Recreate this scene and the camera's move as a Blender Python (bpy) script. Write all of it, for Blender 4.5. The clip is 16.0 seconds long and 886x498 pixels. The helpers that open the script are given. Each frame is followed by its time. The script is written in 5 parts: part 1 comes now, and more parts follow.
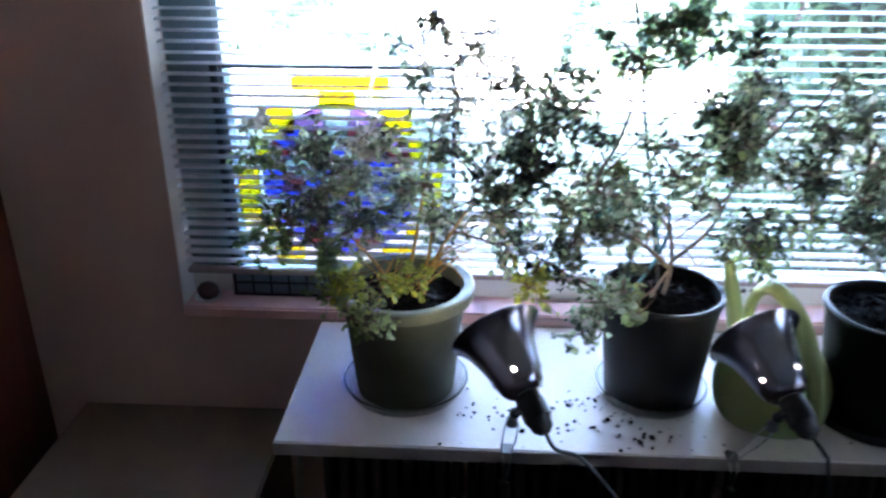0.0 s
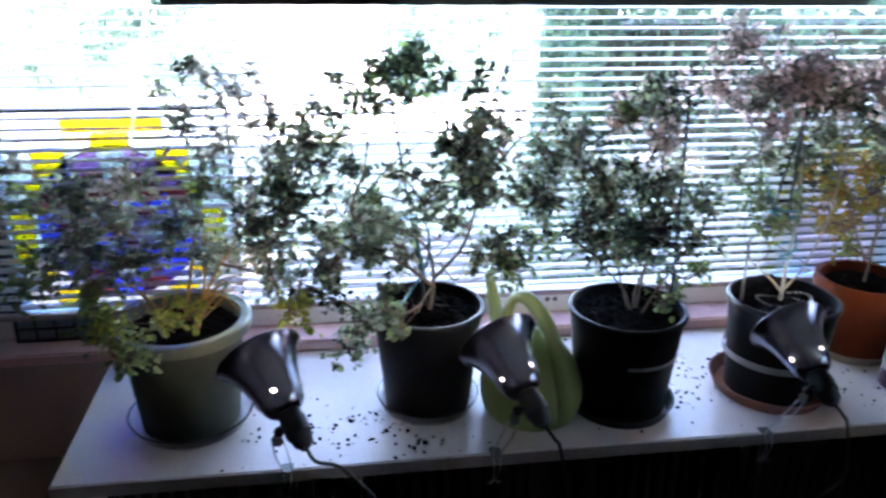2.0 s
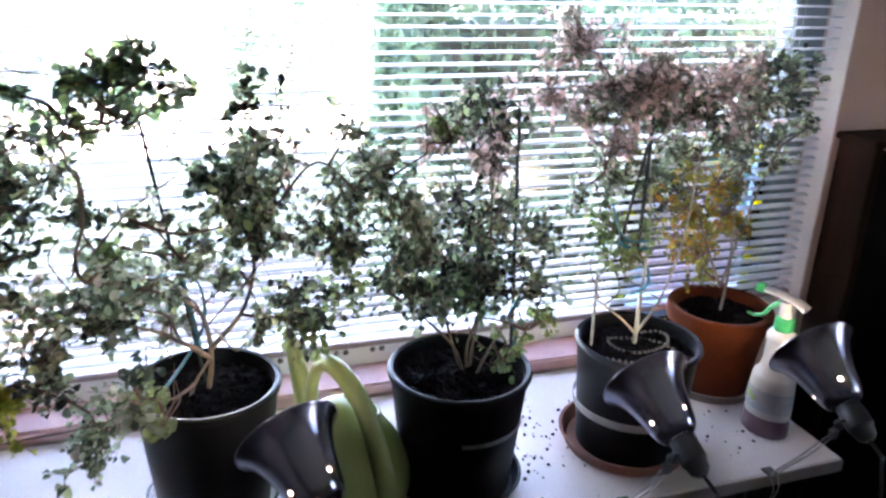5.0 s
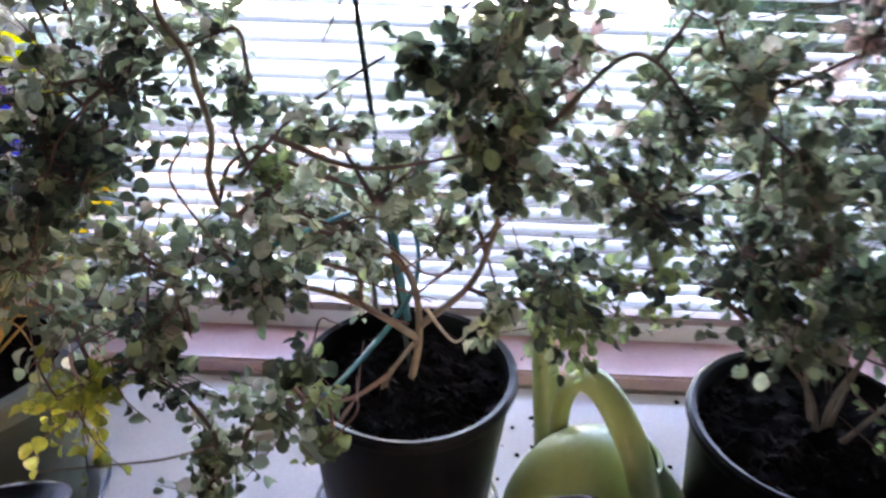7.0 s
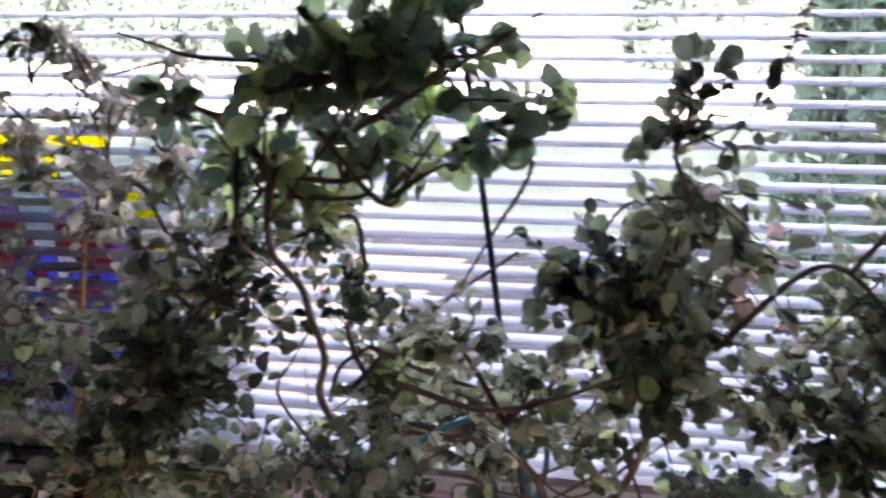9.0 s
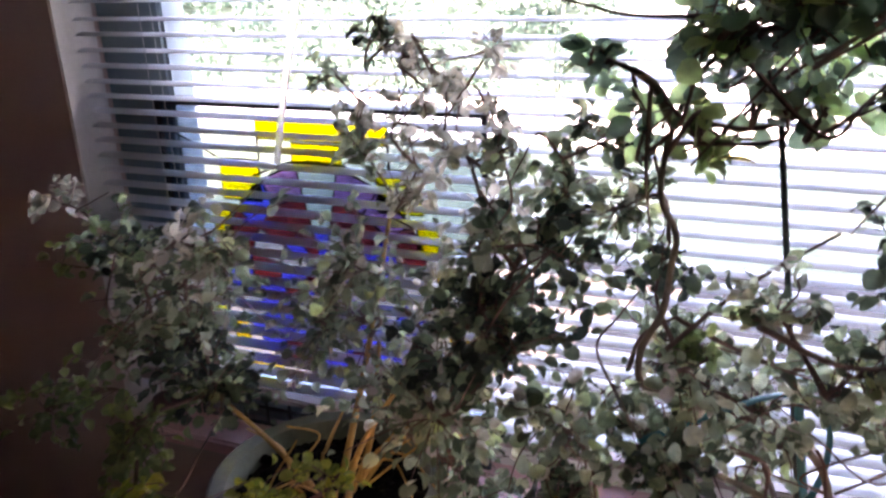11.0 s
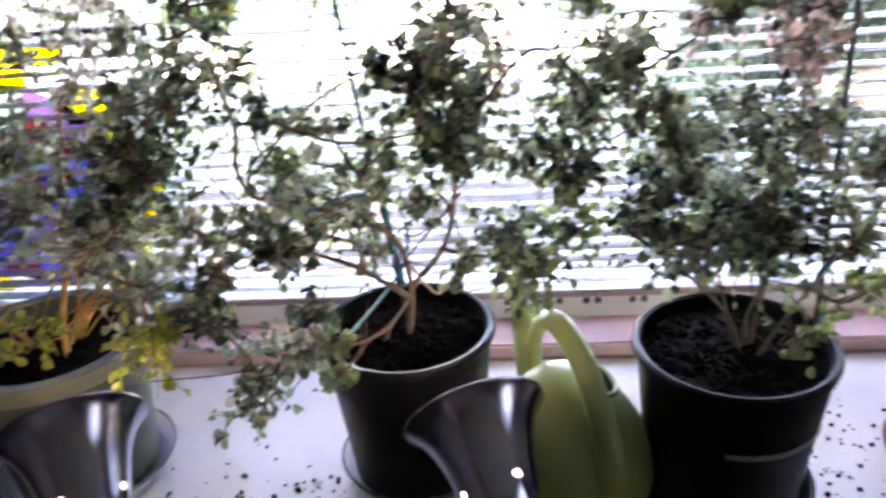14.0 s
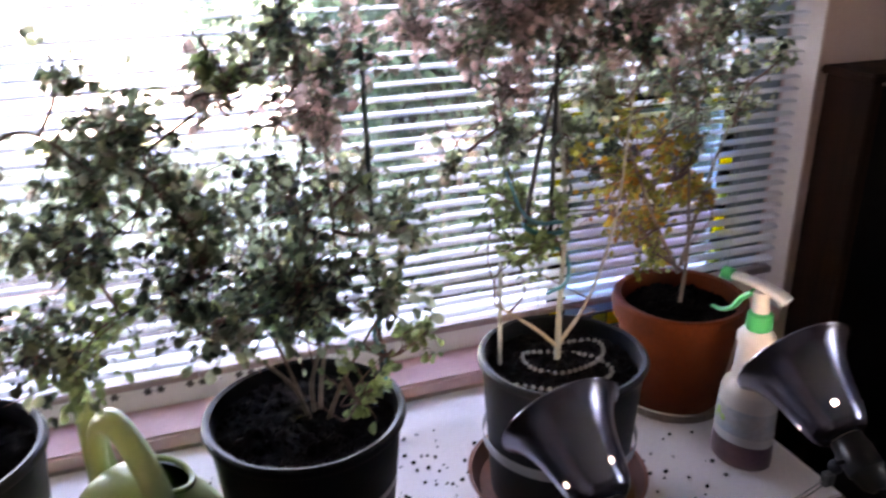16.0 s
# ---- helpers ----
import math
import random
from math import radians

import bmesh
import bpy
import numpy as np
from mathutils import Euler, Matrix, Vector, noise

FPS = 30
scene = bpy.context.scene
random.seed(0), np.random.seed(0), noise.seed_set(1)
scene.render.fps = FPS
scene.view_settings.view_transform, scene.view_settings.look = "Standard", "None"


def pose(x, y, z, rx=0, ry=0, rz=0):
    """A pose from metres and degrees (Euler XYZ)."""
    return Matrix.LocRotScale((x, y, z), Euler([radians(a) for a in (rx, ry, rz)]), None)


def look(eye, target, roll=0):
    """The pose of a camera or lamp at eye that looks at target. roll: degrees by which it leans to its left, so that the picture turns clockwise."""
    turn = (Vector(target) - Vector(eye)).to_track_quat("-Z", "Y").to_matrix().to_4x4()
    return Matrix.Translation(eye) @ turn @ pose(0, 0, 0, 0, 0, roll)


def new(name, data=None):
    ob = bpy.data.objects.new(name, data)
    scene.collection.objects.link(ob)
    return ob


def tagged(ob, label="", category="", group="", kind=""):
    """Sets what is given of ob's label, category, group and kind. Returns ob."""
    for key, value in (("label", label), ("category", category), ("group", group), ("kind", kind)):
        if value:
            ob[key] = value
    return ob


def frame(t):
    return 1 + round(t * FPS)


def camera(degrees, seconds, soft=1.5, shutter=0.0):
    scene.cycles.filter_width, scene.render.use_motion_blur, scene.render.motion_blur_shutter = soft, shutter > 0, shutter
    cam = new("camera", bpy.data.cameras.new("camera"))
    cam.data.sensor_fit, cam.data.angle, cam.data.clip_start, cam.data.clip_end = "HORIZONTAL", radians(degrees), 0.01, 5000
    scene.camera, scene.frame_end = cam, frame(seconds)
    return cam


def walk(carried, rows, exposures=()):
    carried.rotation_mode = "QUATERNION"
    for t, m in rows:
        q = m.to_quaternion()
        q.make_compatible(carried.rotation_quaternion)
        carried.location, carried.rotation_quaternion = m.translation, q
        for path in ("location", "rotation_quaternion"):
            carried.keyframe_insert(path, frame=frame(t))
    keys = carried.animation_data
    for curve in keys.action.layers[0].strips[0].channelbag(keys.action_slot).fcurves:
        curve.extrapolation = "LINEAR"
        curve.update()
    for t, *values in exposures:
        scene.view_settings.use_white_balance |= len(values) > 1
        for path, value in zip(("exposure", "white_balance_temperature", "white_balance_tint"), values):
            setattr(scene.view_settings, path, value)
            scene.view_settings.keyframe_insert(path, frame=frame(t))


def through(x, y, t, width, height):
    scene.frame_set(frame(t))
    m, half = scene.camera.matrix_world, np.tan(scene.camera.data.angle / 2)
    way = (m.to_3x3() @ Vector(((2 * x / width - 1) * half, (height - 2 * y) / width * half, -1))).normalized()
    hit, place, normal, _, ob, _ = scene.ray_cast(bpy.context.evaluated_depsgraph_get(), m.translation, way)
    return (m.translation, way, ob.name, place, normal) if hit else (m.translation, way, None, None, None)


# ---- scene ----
cam = camera(58.5, 16.0, soft=2.4, shutter=0.5)
PATH = [
    (0, (0.314, 0.008, 1.723), (0.215, 1.840, 0.927), 0.1),
    (0.5, (0.394, -0.079, 1.755), (0.356, 1.776, 1.008), 1.5),
    (1, (0.432, -0.100, 1.778), (0.489, 1.770, 1.070), 0.3),
    (1.5, (0.447, -0.102, 1.762), (0.594, 1.751, 1.024), 0.6),
    (2, (0.485, -0.096, 1.762), (0.755, 1.746, 1.031), 0.7),
    (2.5, (0.543, -0.099, 1.770), (0.941, 1.711, 1.018), 0.3),
    (3, (0.593, -0.110, 1.755), (1.076, 1.673, 0.987), -0.8),
    (3.2, (0.601, -0.092, 1.755), (1.143, 1.660, 0.958), -0.5),
    (5.3, (0.712, 0.331, 1.687), (1.319, 2.102, 0.984), 2.1),
    (5.5, (0.747, 0.404, 1.666), (1.194, 2.211, 0.937), 0.7),
    (6, (0.828, 0.554, 1.619), (0.767, 2.320, 0.682), -0.1),
    (6.5, (0.799, 0.683, 1.610), (0.699, 2.396, 0.582), -0.5),
    (7, (0.735, 0.770, 1.583), (0.701, 2.498, 0.578), 1.8),
    (7.5, (0.705, 0.829, 1.571), (0.626, 2.568, 0.586), 2.5),
    (8, (0.707, 0.879, 1.592), (0.590, 2.648, 0.666), 1.0),
    (8.5, (0.715, 0.892, 1.614), (0.527, 2.689, 0.758), 0.0),
    (9, (0.697, 0.891, 1.630), (0.406, 2.700, 0.827), -1.3),
    (9.5, (0.657, 0.880, 1.627), (0.216, 2.677, 0.869), -0.9),
    (10, (0.601, 0.863, 1.624), (-0.020, 2.627, 0.916), -1.1),
    (10.2, (0.582, 0.860, 1.621), (-0.072, 2.614, 0.918), -0.9),
    (12.5, (0.631, 0.584, 1.577), (-0.051, 2.277, 0.760), -3.4),
    (13, (0.695, 0.557, 1.587), (0.233, 2.294, 0.709), -3.7),
    (13.5, (0.758, 0.535, 1.584), (0.483, 2.298, 0.682), -3.1),
    (14, (0.830, 0.524, 1.593), (0.673, 2.316, 0.718), -4.1),
    (14.5, (0.893, 0.511, 1.595), (0.945, 2.324, 0.753), -2.9),
    (15, (0.945, 0.514, 1.593), (1.179, 2.320, 0.765), -1.4),
    (15.5, (0.993, 0.524, 1.592), (1.421, 2.295, 0.767), -0.6),
    (16, (1.014, 0.535, 1.589), (1.620, 2.281, 0.826), -1.1),
]
EXPOSURES = [
    (0, 6.1, 6200, 22), (1, 6.08, 6200, 24), (2, 5.57, 6280, 26), (3.2, 5.5, 6750, 25), (5.3, 5.95, 7100, 30), (6.2, 5.1, 7100, 30), (7.2, 5.55, 7300, 34), (8.2, 5.3, 7450, 39),
    (9.5, 4.6, 7550, 44), (10.2, 4.6, 7550, 44), (12.3, 6.3, 7700, 39), (13, 6.17, 7750, 38), (14, 5.8, 7700, 36), (15, 5.38, 7750, 38), (16, 5.45, 7800, 39)]
walk(cam, [(t, look(eye, target, roll)) for t, eye, target, roll in PATH], EXPOSURES)

# ---- world, sun ----
SUN_ELEVATION, SUN_TURN = 38.0, 200.0
world = bpy.data.worlds.new("sky")
scene.world = world
world.use_nodes = True
wn = world.node_tree
sky = wn.nodes.new("ShaderNodeTexSky")
sky.sky_type, sky.sun_disc = "NISHITA", False
sky.sun_elevation, sky.sun_rotation = radians(SUN_ELEVATION), radians(SUN_TURN)
wn.nodes["Background"].inputs["Strength"].default_value = 0.12
wn.links.new(sky.outputs[0], wn.nodes["Background"].inputs["Color"])
sun = new("sun", bpy.data.lights.new("sun", "SUN"))
sun.data.energy, sun.data.angle, sun.data.color = 4.0, radians(0.5), (1.0, 0.95, 0.86)
sun.matrix_world = look((0, 0, 10), (10 * math.sin(radians(20)), 10 * math.cos(radians(20)), 10 - 10 * math.tan(radians(SUN_ELEVATION))))

# ---- materials ----
def material(name, color, rough=0.6, metal=0.0, vary=0.25, scale=12.0, bump=0.15, fine=120.0, color2=None, coat=0.0, spec=0.5):
    """A surface with stains at a large scale, grain at a small one and a fine relief."""
    m = bpy.data.materials.new(name)
    m.use_nodes = True
    n, l = m.node_tree.nodes, m.node_tree.links
    b = n["Principled BSDF"]
    b.inputs["Roughness"].default_value, b.inputs["Metallic"].default_value = rough, metal
    b.inputs["Coat Weight"].default_value = coat
    b.inputs["Specular IOR Level"].default_value = spec
    co = n.new("ShaderNodeTexCoord")
    big, small = n.new("ShaderNodeTexNoise"), n.new("ShaderNodeTexNoise")
    big.inputs["Scale"].default_value, big.inputs["Detail"].default_value = scale, 5
    small.inputs["Scale"].default_value, small.inputs["Detail"].default_value = fine, 4
    for t in (big, small):
        l.new(co.outputs["Object"], t.inputs["Vector"])
    ramp = n.new("ShaderNodeValToRGB")
    c2 = color2 or tuple(c * (1 - vary) for c in color)
    ramp.color_ramp.elements[0].position, ramp.color_ramp.elements[1].position = 0.35, 0.68
    ramp.color_ramp.elements[0].color, ramp.color_ramp.elements[1].color = (*c2, 1), (*color, 1)
    l.new(big.outputs["Fac"], ramp.inputs["Fac"])
    mix = n.new("ShaderNodeMix")
    mix.data_type, mix.blend_type = "RGBA", "MULTIPLY"
    mix.inputs["Factor"].default_value = min(1.0, vary * 1.6)
    l.new(ramp.outputs["Color"], mix.inputs["A"])
    l.new(small.outputs["Fac"], mix.inputs["B"])
    gain = n.new("ShaderNodeMix")
    gain.data_type, gain.blend_type = "RGBA", "ADD"
    gain.inputs["Factor"].default_value = min(1.0, vary * 0.8)
    l.new(mix.outputs["Result"], gain.inputs["A"])
    l.new(ramp.outputs["Color"], gain.inputs["B"])
    l.new(gain.outputs["Result"], b.inputs["Base Color"])
    rr = n.new("ShaderNodeMapRange")
    rr.inputs["To Min"].default_value, rr.inputs["To Max"].default_value = max(0.02, rough * 0.8), min(1, rough * 1.2)
    l.new(small.outputs["Fac"], rr.inputs["Value"])
    l.new(rr.outputs["Result"], b.inputs["Roughness"])
    if bump:
        bp = n.new("ShaderNodeBump")
        bp.inputs["Strength"].default_value, bp.inputs["Distance"].default_value = bump, 0.004
        l.new(small.outputs["Fac"], bp.inputs["Height"])
        l.new(bp.outputs["Normal"], b.inputs["Normal"])
    return m


def leaf_material(name, greens, through_gain=1.0, rough=0.42, per_object=False):
    """A thin leaf: light is reflected, and part of it passes through. Each leaf has its own tint."""
    m = bpy.data.materials.new(name)
    m.use_nodes = True
    n, l = m.node_tree.nodes, m.node_tree.links
    out, b = n["Material Output"], n["Principled BSDF"]
    info = n.new("ShaderNodeObjectInfo") if per_object else n.new("ShaderNodeNewGeometry")
    ramp = n.new("ShaderNodeValToRGB")
    for k, (at, c) in enumerate(greens):
        e = ramp.color_ramp.elements[k] if k < 2 else ramp.color_ramp.elements.new(at)
        e.position, e.color = at, (*c, 1)
    l.new(info.outputs["Random" if per_object else "Random Per Island"], ramp.inputs["Fac"])
    co, veins = n.new("ShaderNodeTexCoord"), n.new("ShaderNodeTexNoise")
    veins.inputs["Scale"].default_value, veins.inputs["Detail"].default_value = 160, 3
    l.new(co.outputs["Object"], veins.inputs["Vector"])
    mix = n.new("ShaderNodeMix")
    mix.data_type, mix.blend_type = "RGBA", "OVERLAY"
    mix.inputs["Factor"].default_value = 0.45
    l.new(ramp.outputs["Color"], mix.inputs["A"])
    l.new(veins.outputs["Fac"], mix.inputs["B"])
    l.new(mix.outputs["Result"], b.inputs["Base Color"])
    b.inputs["Roughness"].default_value = rough
    b.inputs["Specular IOR Level"].default_value = 0.5
    tr = n.new("ShaderNodeBsdfTranslucent")
    hs = n.new("ShaderNodeHueSaturation")
    hs.inputs["Saturation"].default_value, hs.inputs["Value"].default_value = 1.1, 1.9 * through_gain
    l.new(mix.outputs["Result"], hs.inputs["Color"])
    l.new(hs.outputs["Color"], tr.inputs["Color"])
    sh = n.new("ShaderNodeMixShader")
    sh.inputs["Fac"].default_value = 0.5
    l.new(b.outputs[0], sh.inputs[1]), l.new(tr.outputs[0], sh.inputs[2])
    l.new(sh.outputs[0], out.inputs["Surface"])
    return m


def glass_material(name, color, rough=0.05, through=1.0, bumpy=0.0):
    m = bpy.data.materials.new(name)
    m.use_nodes = True
    n, l = m.node_tree.nodes, m.node_tree.links
    b = n["Principled BSDF"]
    b.inputs["Base Color"].default_value = (*color, 1)
    b.inputs["Roughness"].default_value, b.inputs["Transmission Weight"].default_value = rough, through
    b.inputs["IOR"].default_value = 1.45
    if bumpy:
        co, t, bp = n.new("ShaderNodeTexCoord"), n.new("ShaderNodeTexNoise"), n.new("ShaderNodeBump")
        t.inputs["Scale"].default_value = 60
        bp.inputs["Strength"].default_value, bp.inputs["Distance"].default_value = bumpy, 0.002
        l.new(co.outputs["Object"], t.inputs["Vector"]), l.new(t.outputs["Fac"], bp.inputs["Height"])
        l.new(bp.outputs["Normal"], b.inputs["Normal"])
    return m


def wood_material(name, dark, light, rough=0.5, spec=0.4):
    m = material(name, light, rough, vary=0.3, scale=3.0, color2=dark, fine=90, spec=spec)
    n, l = m.node_tree.nodes, m.node_tree.links
    mp = n.new("ShaderNodeMapping")
    mp.inputs["Scale"].default_value = (6, 6, 0.6)
    big = next(x for x in n if x.type == "TEX_NOISE" and abs(x.inputs["Scale"].default_value - 3.0) < 0.01)
    l.new(next(x for x in n if x.type == "TEX_COORD").outputs["Object"], mp.inputs["Vector"])
    l.new(mp.outputs["Vector"], big.inputs["Vector"])
    return m


WALL = material("warm_wall_paint", (0.62, 0.465, 0.42), 0.8, vary=0.12, scale=2.5, bump=0.25, fine=220)
CEILING = material("ceiling_paint", (0.60, 0.58, 0.56), 0.85, vary=0.08, scale=2, bump=0.1)
# unseen walls, coloured dark to hold down the room's bounced light
WALL_BACK = material("dim_bounce_wall_paint", (0.25, 0.20, 0.18), 0.85, vary=0.12, scale=2.5, bump=0.25, fine=220)
FLOOR = wood_material("brown_floor", (0.04, 0.024, 0.016), (0.075, 0.045, 0.03))
REVEAL = material("white_reveal_paint", (0.80, 0.75, 0.72), 0.7, vary=0.10, scale=5, bump=0.15)
SILL = material("pink_sill_tile", (0.93, 0.64, 0.62), 0.2, vary=0.12, scale=9, bump=0.05, color2=(0.86, 0.53, 0.52), spec=0.9)
BENCH = material("cream_board", (0.88, 0.82, 0.815), 0.30, vary=0.10, scale=5, bump=0.0, fine=160, spec=0.6)
FRAME = material("cream_frame_paint", (0.84, 0.84, 0.77), 0.4, vary=0.08, scale=6, bump=0.05)
# stile colour darkened to blue-grey to hold its backlit shade
STILE = material("backlit_stile_paint", (0.20, 0.26, 0.28), 0.5, vary=0.12, scale=6, bump=0.05)
SLAT = material("white_slat_lacquer", (0.75, 0.75, 0.755), 0.42, vary=0.06, scale=3, bump=0.0)
CORD = material("white_cord", (0.7, 0.7, 0.68), 0.8)
# pinkish rail, browned so the colour carries its backlit shade
BLIND_RAIL = material("backlit_brown_rail", (0.45, 0.34, 0.31), 0.45, vary=0.12, scale=6, bump=0.03)
LEAD = material("black_lead", (0.03, 0.03, 0.035), 0.5, metal=0.3, vary=0.3, scale=30)
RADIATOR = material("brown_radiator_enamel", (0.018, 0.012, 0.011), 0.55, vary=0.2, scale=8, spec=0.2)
STEEL = material("steel_wire", (0.55, 0.54, 0.52), 0.3, metal=1.0, vary=0.15, scale=40, bump=0)
CLAMP = material("dull_grey_casting", (0.22, 0.22, 0.22), 0.55, metal=0.5, vary=0.25, scale=60)
# gunmetal tinted blue to carry the sky's reflection in the bells
REFLECTOR = material("spun_gunmetal", (0.40, 0.42, 0.54), 0.2, metal=1.0, vary=0.08, scale=6, bump=0.0, fine=60)
rn, rl = REFLECTOR.node_tree.nodes, REFLECTOR.node_tree.links
spun, ridge = rn.new("ShaderNodeTexWave"), rn.new("ShaderNodeBump")
spun.bands_direction, spun.inputs["Scale"].default_value, spun.inputs["Distortion"].default_value = "Z", 190.0, 0.4
ridge.inputs["Strength"].default_value, ridge.inputs["Distance"].default_value = 0.35, 0.0002
rl.new(rn["Texture Coordinate"].outputs["Object"], spun.inputs["Vector"])
rl.new(spun.outputs["Fac"], ridge.inputs["Height"])
rl.new(ridge.outputs["Normal"], rn["Principled BSDF"].inputs["Normal"])
BLACK = material("black_plastic", (0.018, 0.018, 0.02), 0.42, vary=0.25, scale=20, bump=0.05)
ENAMEL = material("white_enamel", (0.85, 0.84, 0.80), 0.35, vary=0.05, scale=8, bump=0)
CERAMIC = material("white_ceramic", (0.8, 0.79, 0.76), 0.3, vary=0.1)
POT_GREEN = material("faded_green_plastic", (0.060, 0.070, 0.046), 0.5, vary=0.25, scale=10, bump=0.1, color2=(0.036, 0.043, 0.029), spec=0.35)
POT_RIM = material("pale_green_plastic", (0.16, 0.18, 0.125), 0.4, vary=0.3, scale=12)
POT_BLACK = material("black_nursery_plastic", (0.0040, 0.0047, 0.0062), 0.42, vary=0.3, scale=9, bump=0.06, spec=0.17)
POT_GREY = material("dark_grey_plastic", (0.0072, 0.0082, 0.0102), 0.42, vary=0.3, scale=9, bump=0.06, spec=0.22)
TERRACOTTA = material("terracotta_clay", (0.17, 0.034, 0.006), 0.62, vary=0.3, scale=9, bump=0.25, color2=(0.11, 0.023, 0.005), spec=0.15)
SAUCER_CLAY = material("reddish_clay_saucer", (0.32, 0.13, 0.09), 0.65, vary=0.25, scale=10)
SAUCER_TAN = material("tan_clay_saucer", (0.34, 0.27, 0.21), 0.7, vary=0.2, scale=10)
WAND = glass_material("clear_wand_plastic", (0.90, 0.89, 0.92), 0.35, 0.85)
CLEAR = glass_material("clear_plastic", (0.93, 0.95, 0.97), 0.12, 0.9, 0.3)
SOIL = material("dark_potting_soil", (0.009, 0.0055, 0.0045), 0.9, vary=0.6, scale=110, bump=1.0, fine=400, color2=(0.003, 0.002, 0.002), spec=0.1)
CAN_GREEN = material("olive_green_plastic", (0.30, 0.375, 0.135), 0.42, vary=0.14, scale=7, bump=0.05, coat=0.1)
TAPE = material("white_tape", (0.42, 0.42, 0.42), 0.5, vary=0.15, scale=30)
LABEL = material("worn_label", (0.30, 0.30, 0.30), 0.5, vary=0.3, scale=40)
BARK = material("pale_bark", (0.270, 0.210, 0.146), 0.85, vary=0.35, scale=40, bump=0.6, fine=260)
TWIG = material("brown_twig", (0.20, 0.115, 0.085), 0.8, vary=0.35, scale=60, bump=0.4, fine=300)
STEM_TAN = material("tan_dry_stem", (0.45, 0.385, 0.27), 0.8, vary=0.25, scale=50, bump=0.4)
STEM_PALE = material("pale_greenish_stem", (0.42, 0.43, 0.34), 0.7, vary=0.25, scale=50, bump=0.3)
# dry stems; the orange also paints in warm tinted light
STEM_ORANGE = material("warm_lit_dry_stem", (0.55, 0.31, 0.09), 0.8, vary=0.3, scale=50, bump=0.4)
FLOWER = material("pink_petal", (0.62, 0.24, 0.34), 0.6, vary=0.25, scale=90)
STAKE = material("dark_green_stake", (0.018, 0.045, 0.042), 0.5, vary=0.3, scale=30)
TIE = material("blue_green_tie", (0.035, 0.23, 0.25), 0.4, vary=0.25, scale=60)
BEAD = material("grey_bead", (0.25, 0.23, 0.20), 0.5, vary=0.3, scale=80)
SPRAY_WHITE = material("milky_plastic", (0.60, 0.57, 0.53), 0.4, vary=0.08, scale=10, bump=0)
SPRAY_GREEN = material("bright_green_plastic", (0.02, 0.42, 0.14), 0.35, vary=0.1, scale=20, bump=0)
CHEST = material("cream_painted_wood", (0.22, 0.165, 0.135), 0.6, vary=0.18, scale=6, bump=0.15)
WARDROBE = wood_material("dark_red_wood", (0.07, 0.016, 0.010), (0.14, 0.035, 0.022))
BOOKCASE = wood_material("dark_brown_wood", (0.016, 0.007, 0.004), (0.034, 0.014, 0.008), 0.85, 0.08)
# cabinet front lies in the dark; that shade is painted as black
NIGHT = material("shade_black_front", (0.005, 0.0045, 0.0045), 0.85, vary=0.2, spec=0.05)
FIXTURE = material("grey_metal_housing", (0.14, 0.155, 0.165), 0.4, metal=0.4, vary=0.15, scale=6)
STONE = material("brown_stone", (0.12, 0.055, 0.045), 0.5, vary=0.4, scale=25)
PANE = glass_material("window_glass", (1, 1, 1), 0.0, 1.0)
DOT = material("dark_sticker", (0.09, 0.085, 0.075), 0.6, vary=0.3, scale=90)
GLASS = {
    "yellow": glass_material("yellow_stained_glass", (1.0, 0.72, 0.0), 0.12, 1.0, 0.2),
    "blue": glass_material("blue_stained_glass", (0.05, 0.07, 0.80), 0.12, 1.0, 0.2),
    "red": glass_material("red_stained_glass", (0.17, 0.02, 0.03), 0.12, 1.0, 0.2),
    "clear": glass_material("pale_stained_glass", (0.36, 0.44, 0.52), 0.10, 1.0, 0.2),
    "violet": glass_material("violet_stained_glass", (0.22, 0.10, 0.34), 0.12, 1.0, 0.2),
    "lilac": glass_material("lilac_stained_glass", (0.62, 0.50, 0.66), 0.12, 1.0, 0.2),
    "olive": glass_material("olive_stained_glass", (0.42, 0.46, 0.05), 0.12, 1.0, 0.2),
    "night": glass_material("black_stained_glass", (0.02, 0.025, 0.03), 0.12, 1.0, 0.2),
    "sky": glass_material("light_blue_stained_glass", (0.45, 0.70, 1.0), 0.12, 1.0, 0.2),
}
BED = material("dark_ground_strip", (0.05, 0.04, 0.03), 0.95, vary=0.5, scale=4, fine=60, bump=0.8)
LAWN = material("lawn", (0.14, 0.17, 0.085), 0.9, vary=0.3, scale=1.5, fine=60, bump=0.6, color2=(0.10, 0.12, 0.06))
PAVING = material("pale_concrete", (0.52, 0.50, 0.46), 0.8, vary=0.15, scale=1.5, fine=40)
PLASTER = material("house_plaster", (0.55, 0.52, 0.48), 0.9, vary=0.1, scale=1.5)

# ---- mesh helpers ----
def link(name, bm, mat, smooth=True):
    me = bpy.data.meshes.new(name)
    bm.normal_update()
    bm.to_mesh(me)
    bm.free()
    me.materials.append(mat)
    if smooth:
        me.shade_smooth()
        me.set_sharp_from_angle(angle=radians(40))
    return new(name, me)


def part(name, bm, mat, parent, label="", smooth=True):
    ob = link(name, bm, mat, smooth)
    ob.parent = parent
    if label:
        ob["label"] = label
    return ob


def thing(name, at, label, category, group="", kind=""):
    ob = new(name)
    ob.empty_display_size = 0.05
    ob.matrix_basis = pose(*at) if not isinstance(at, Matrix) else at
    return tagged(ob, label, category, group, kind)


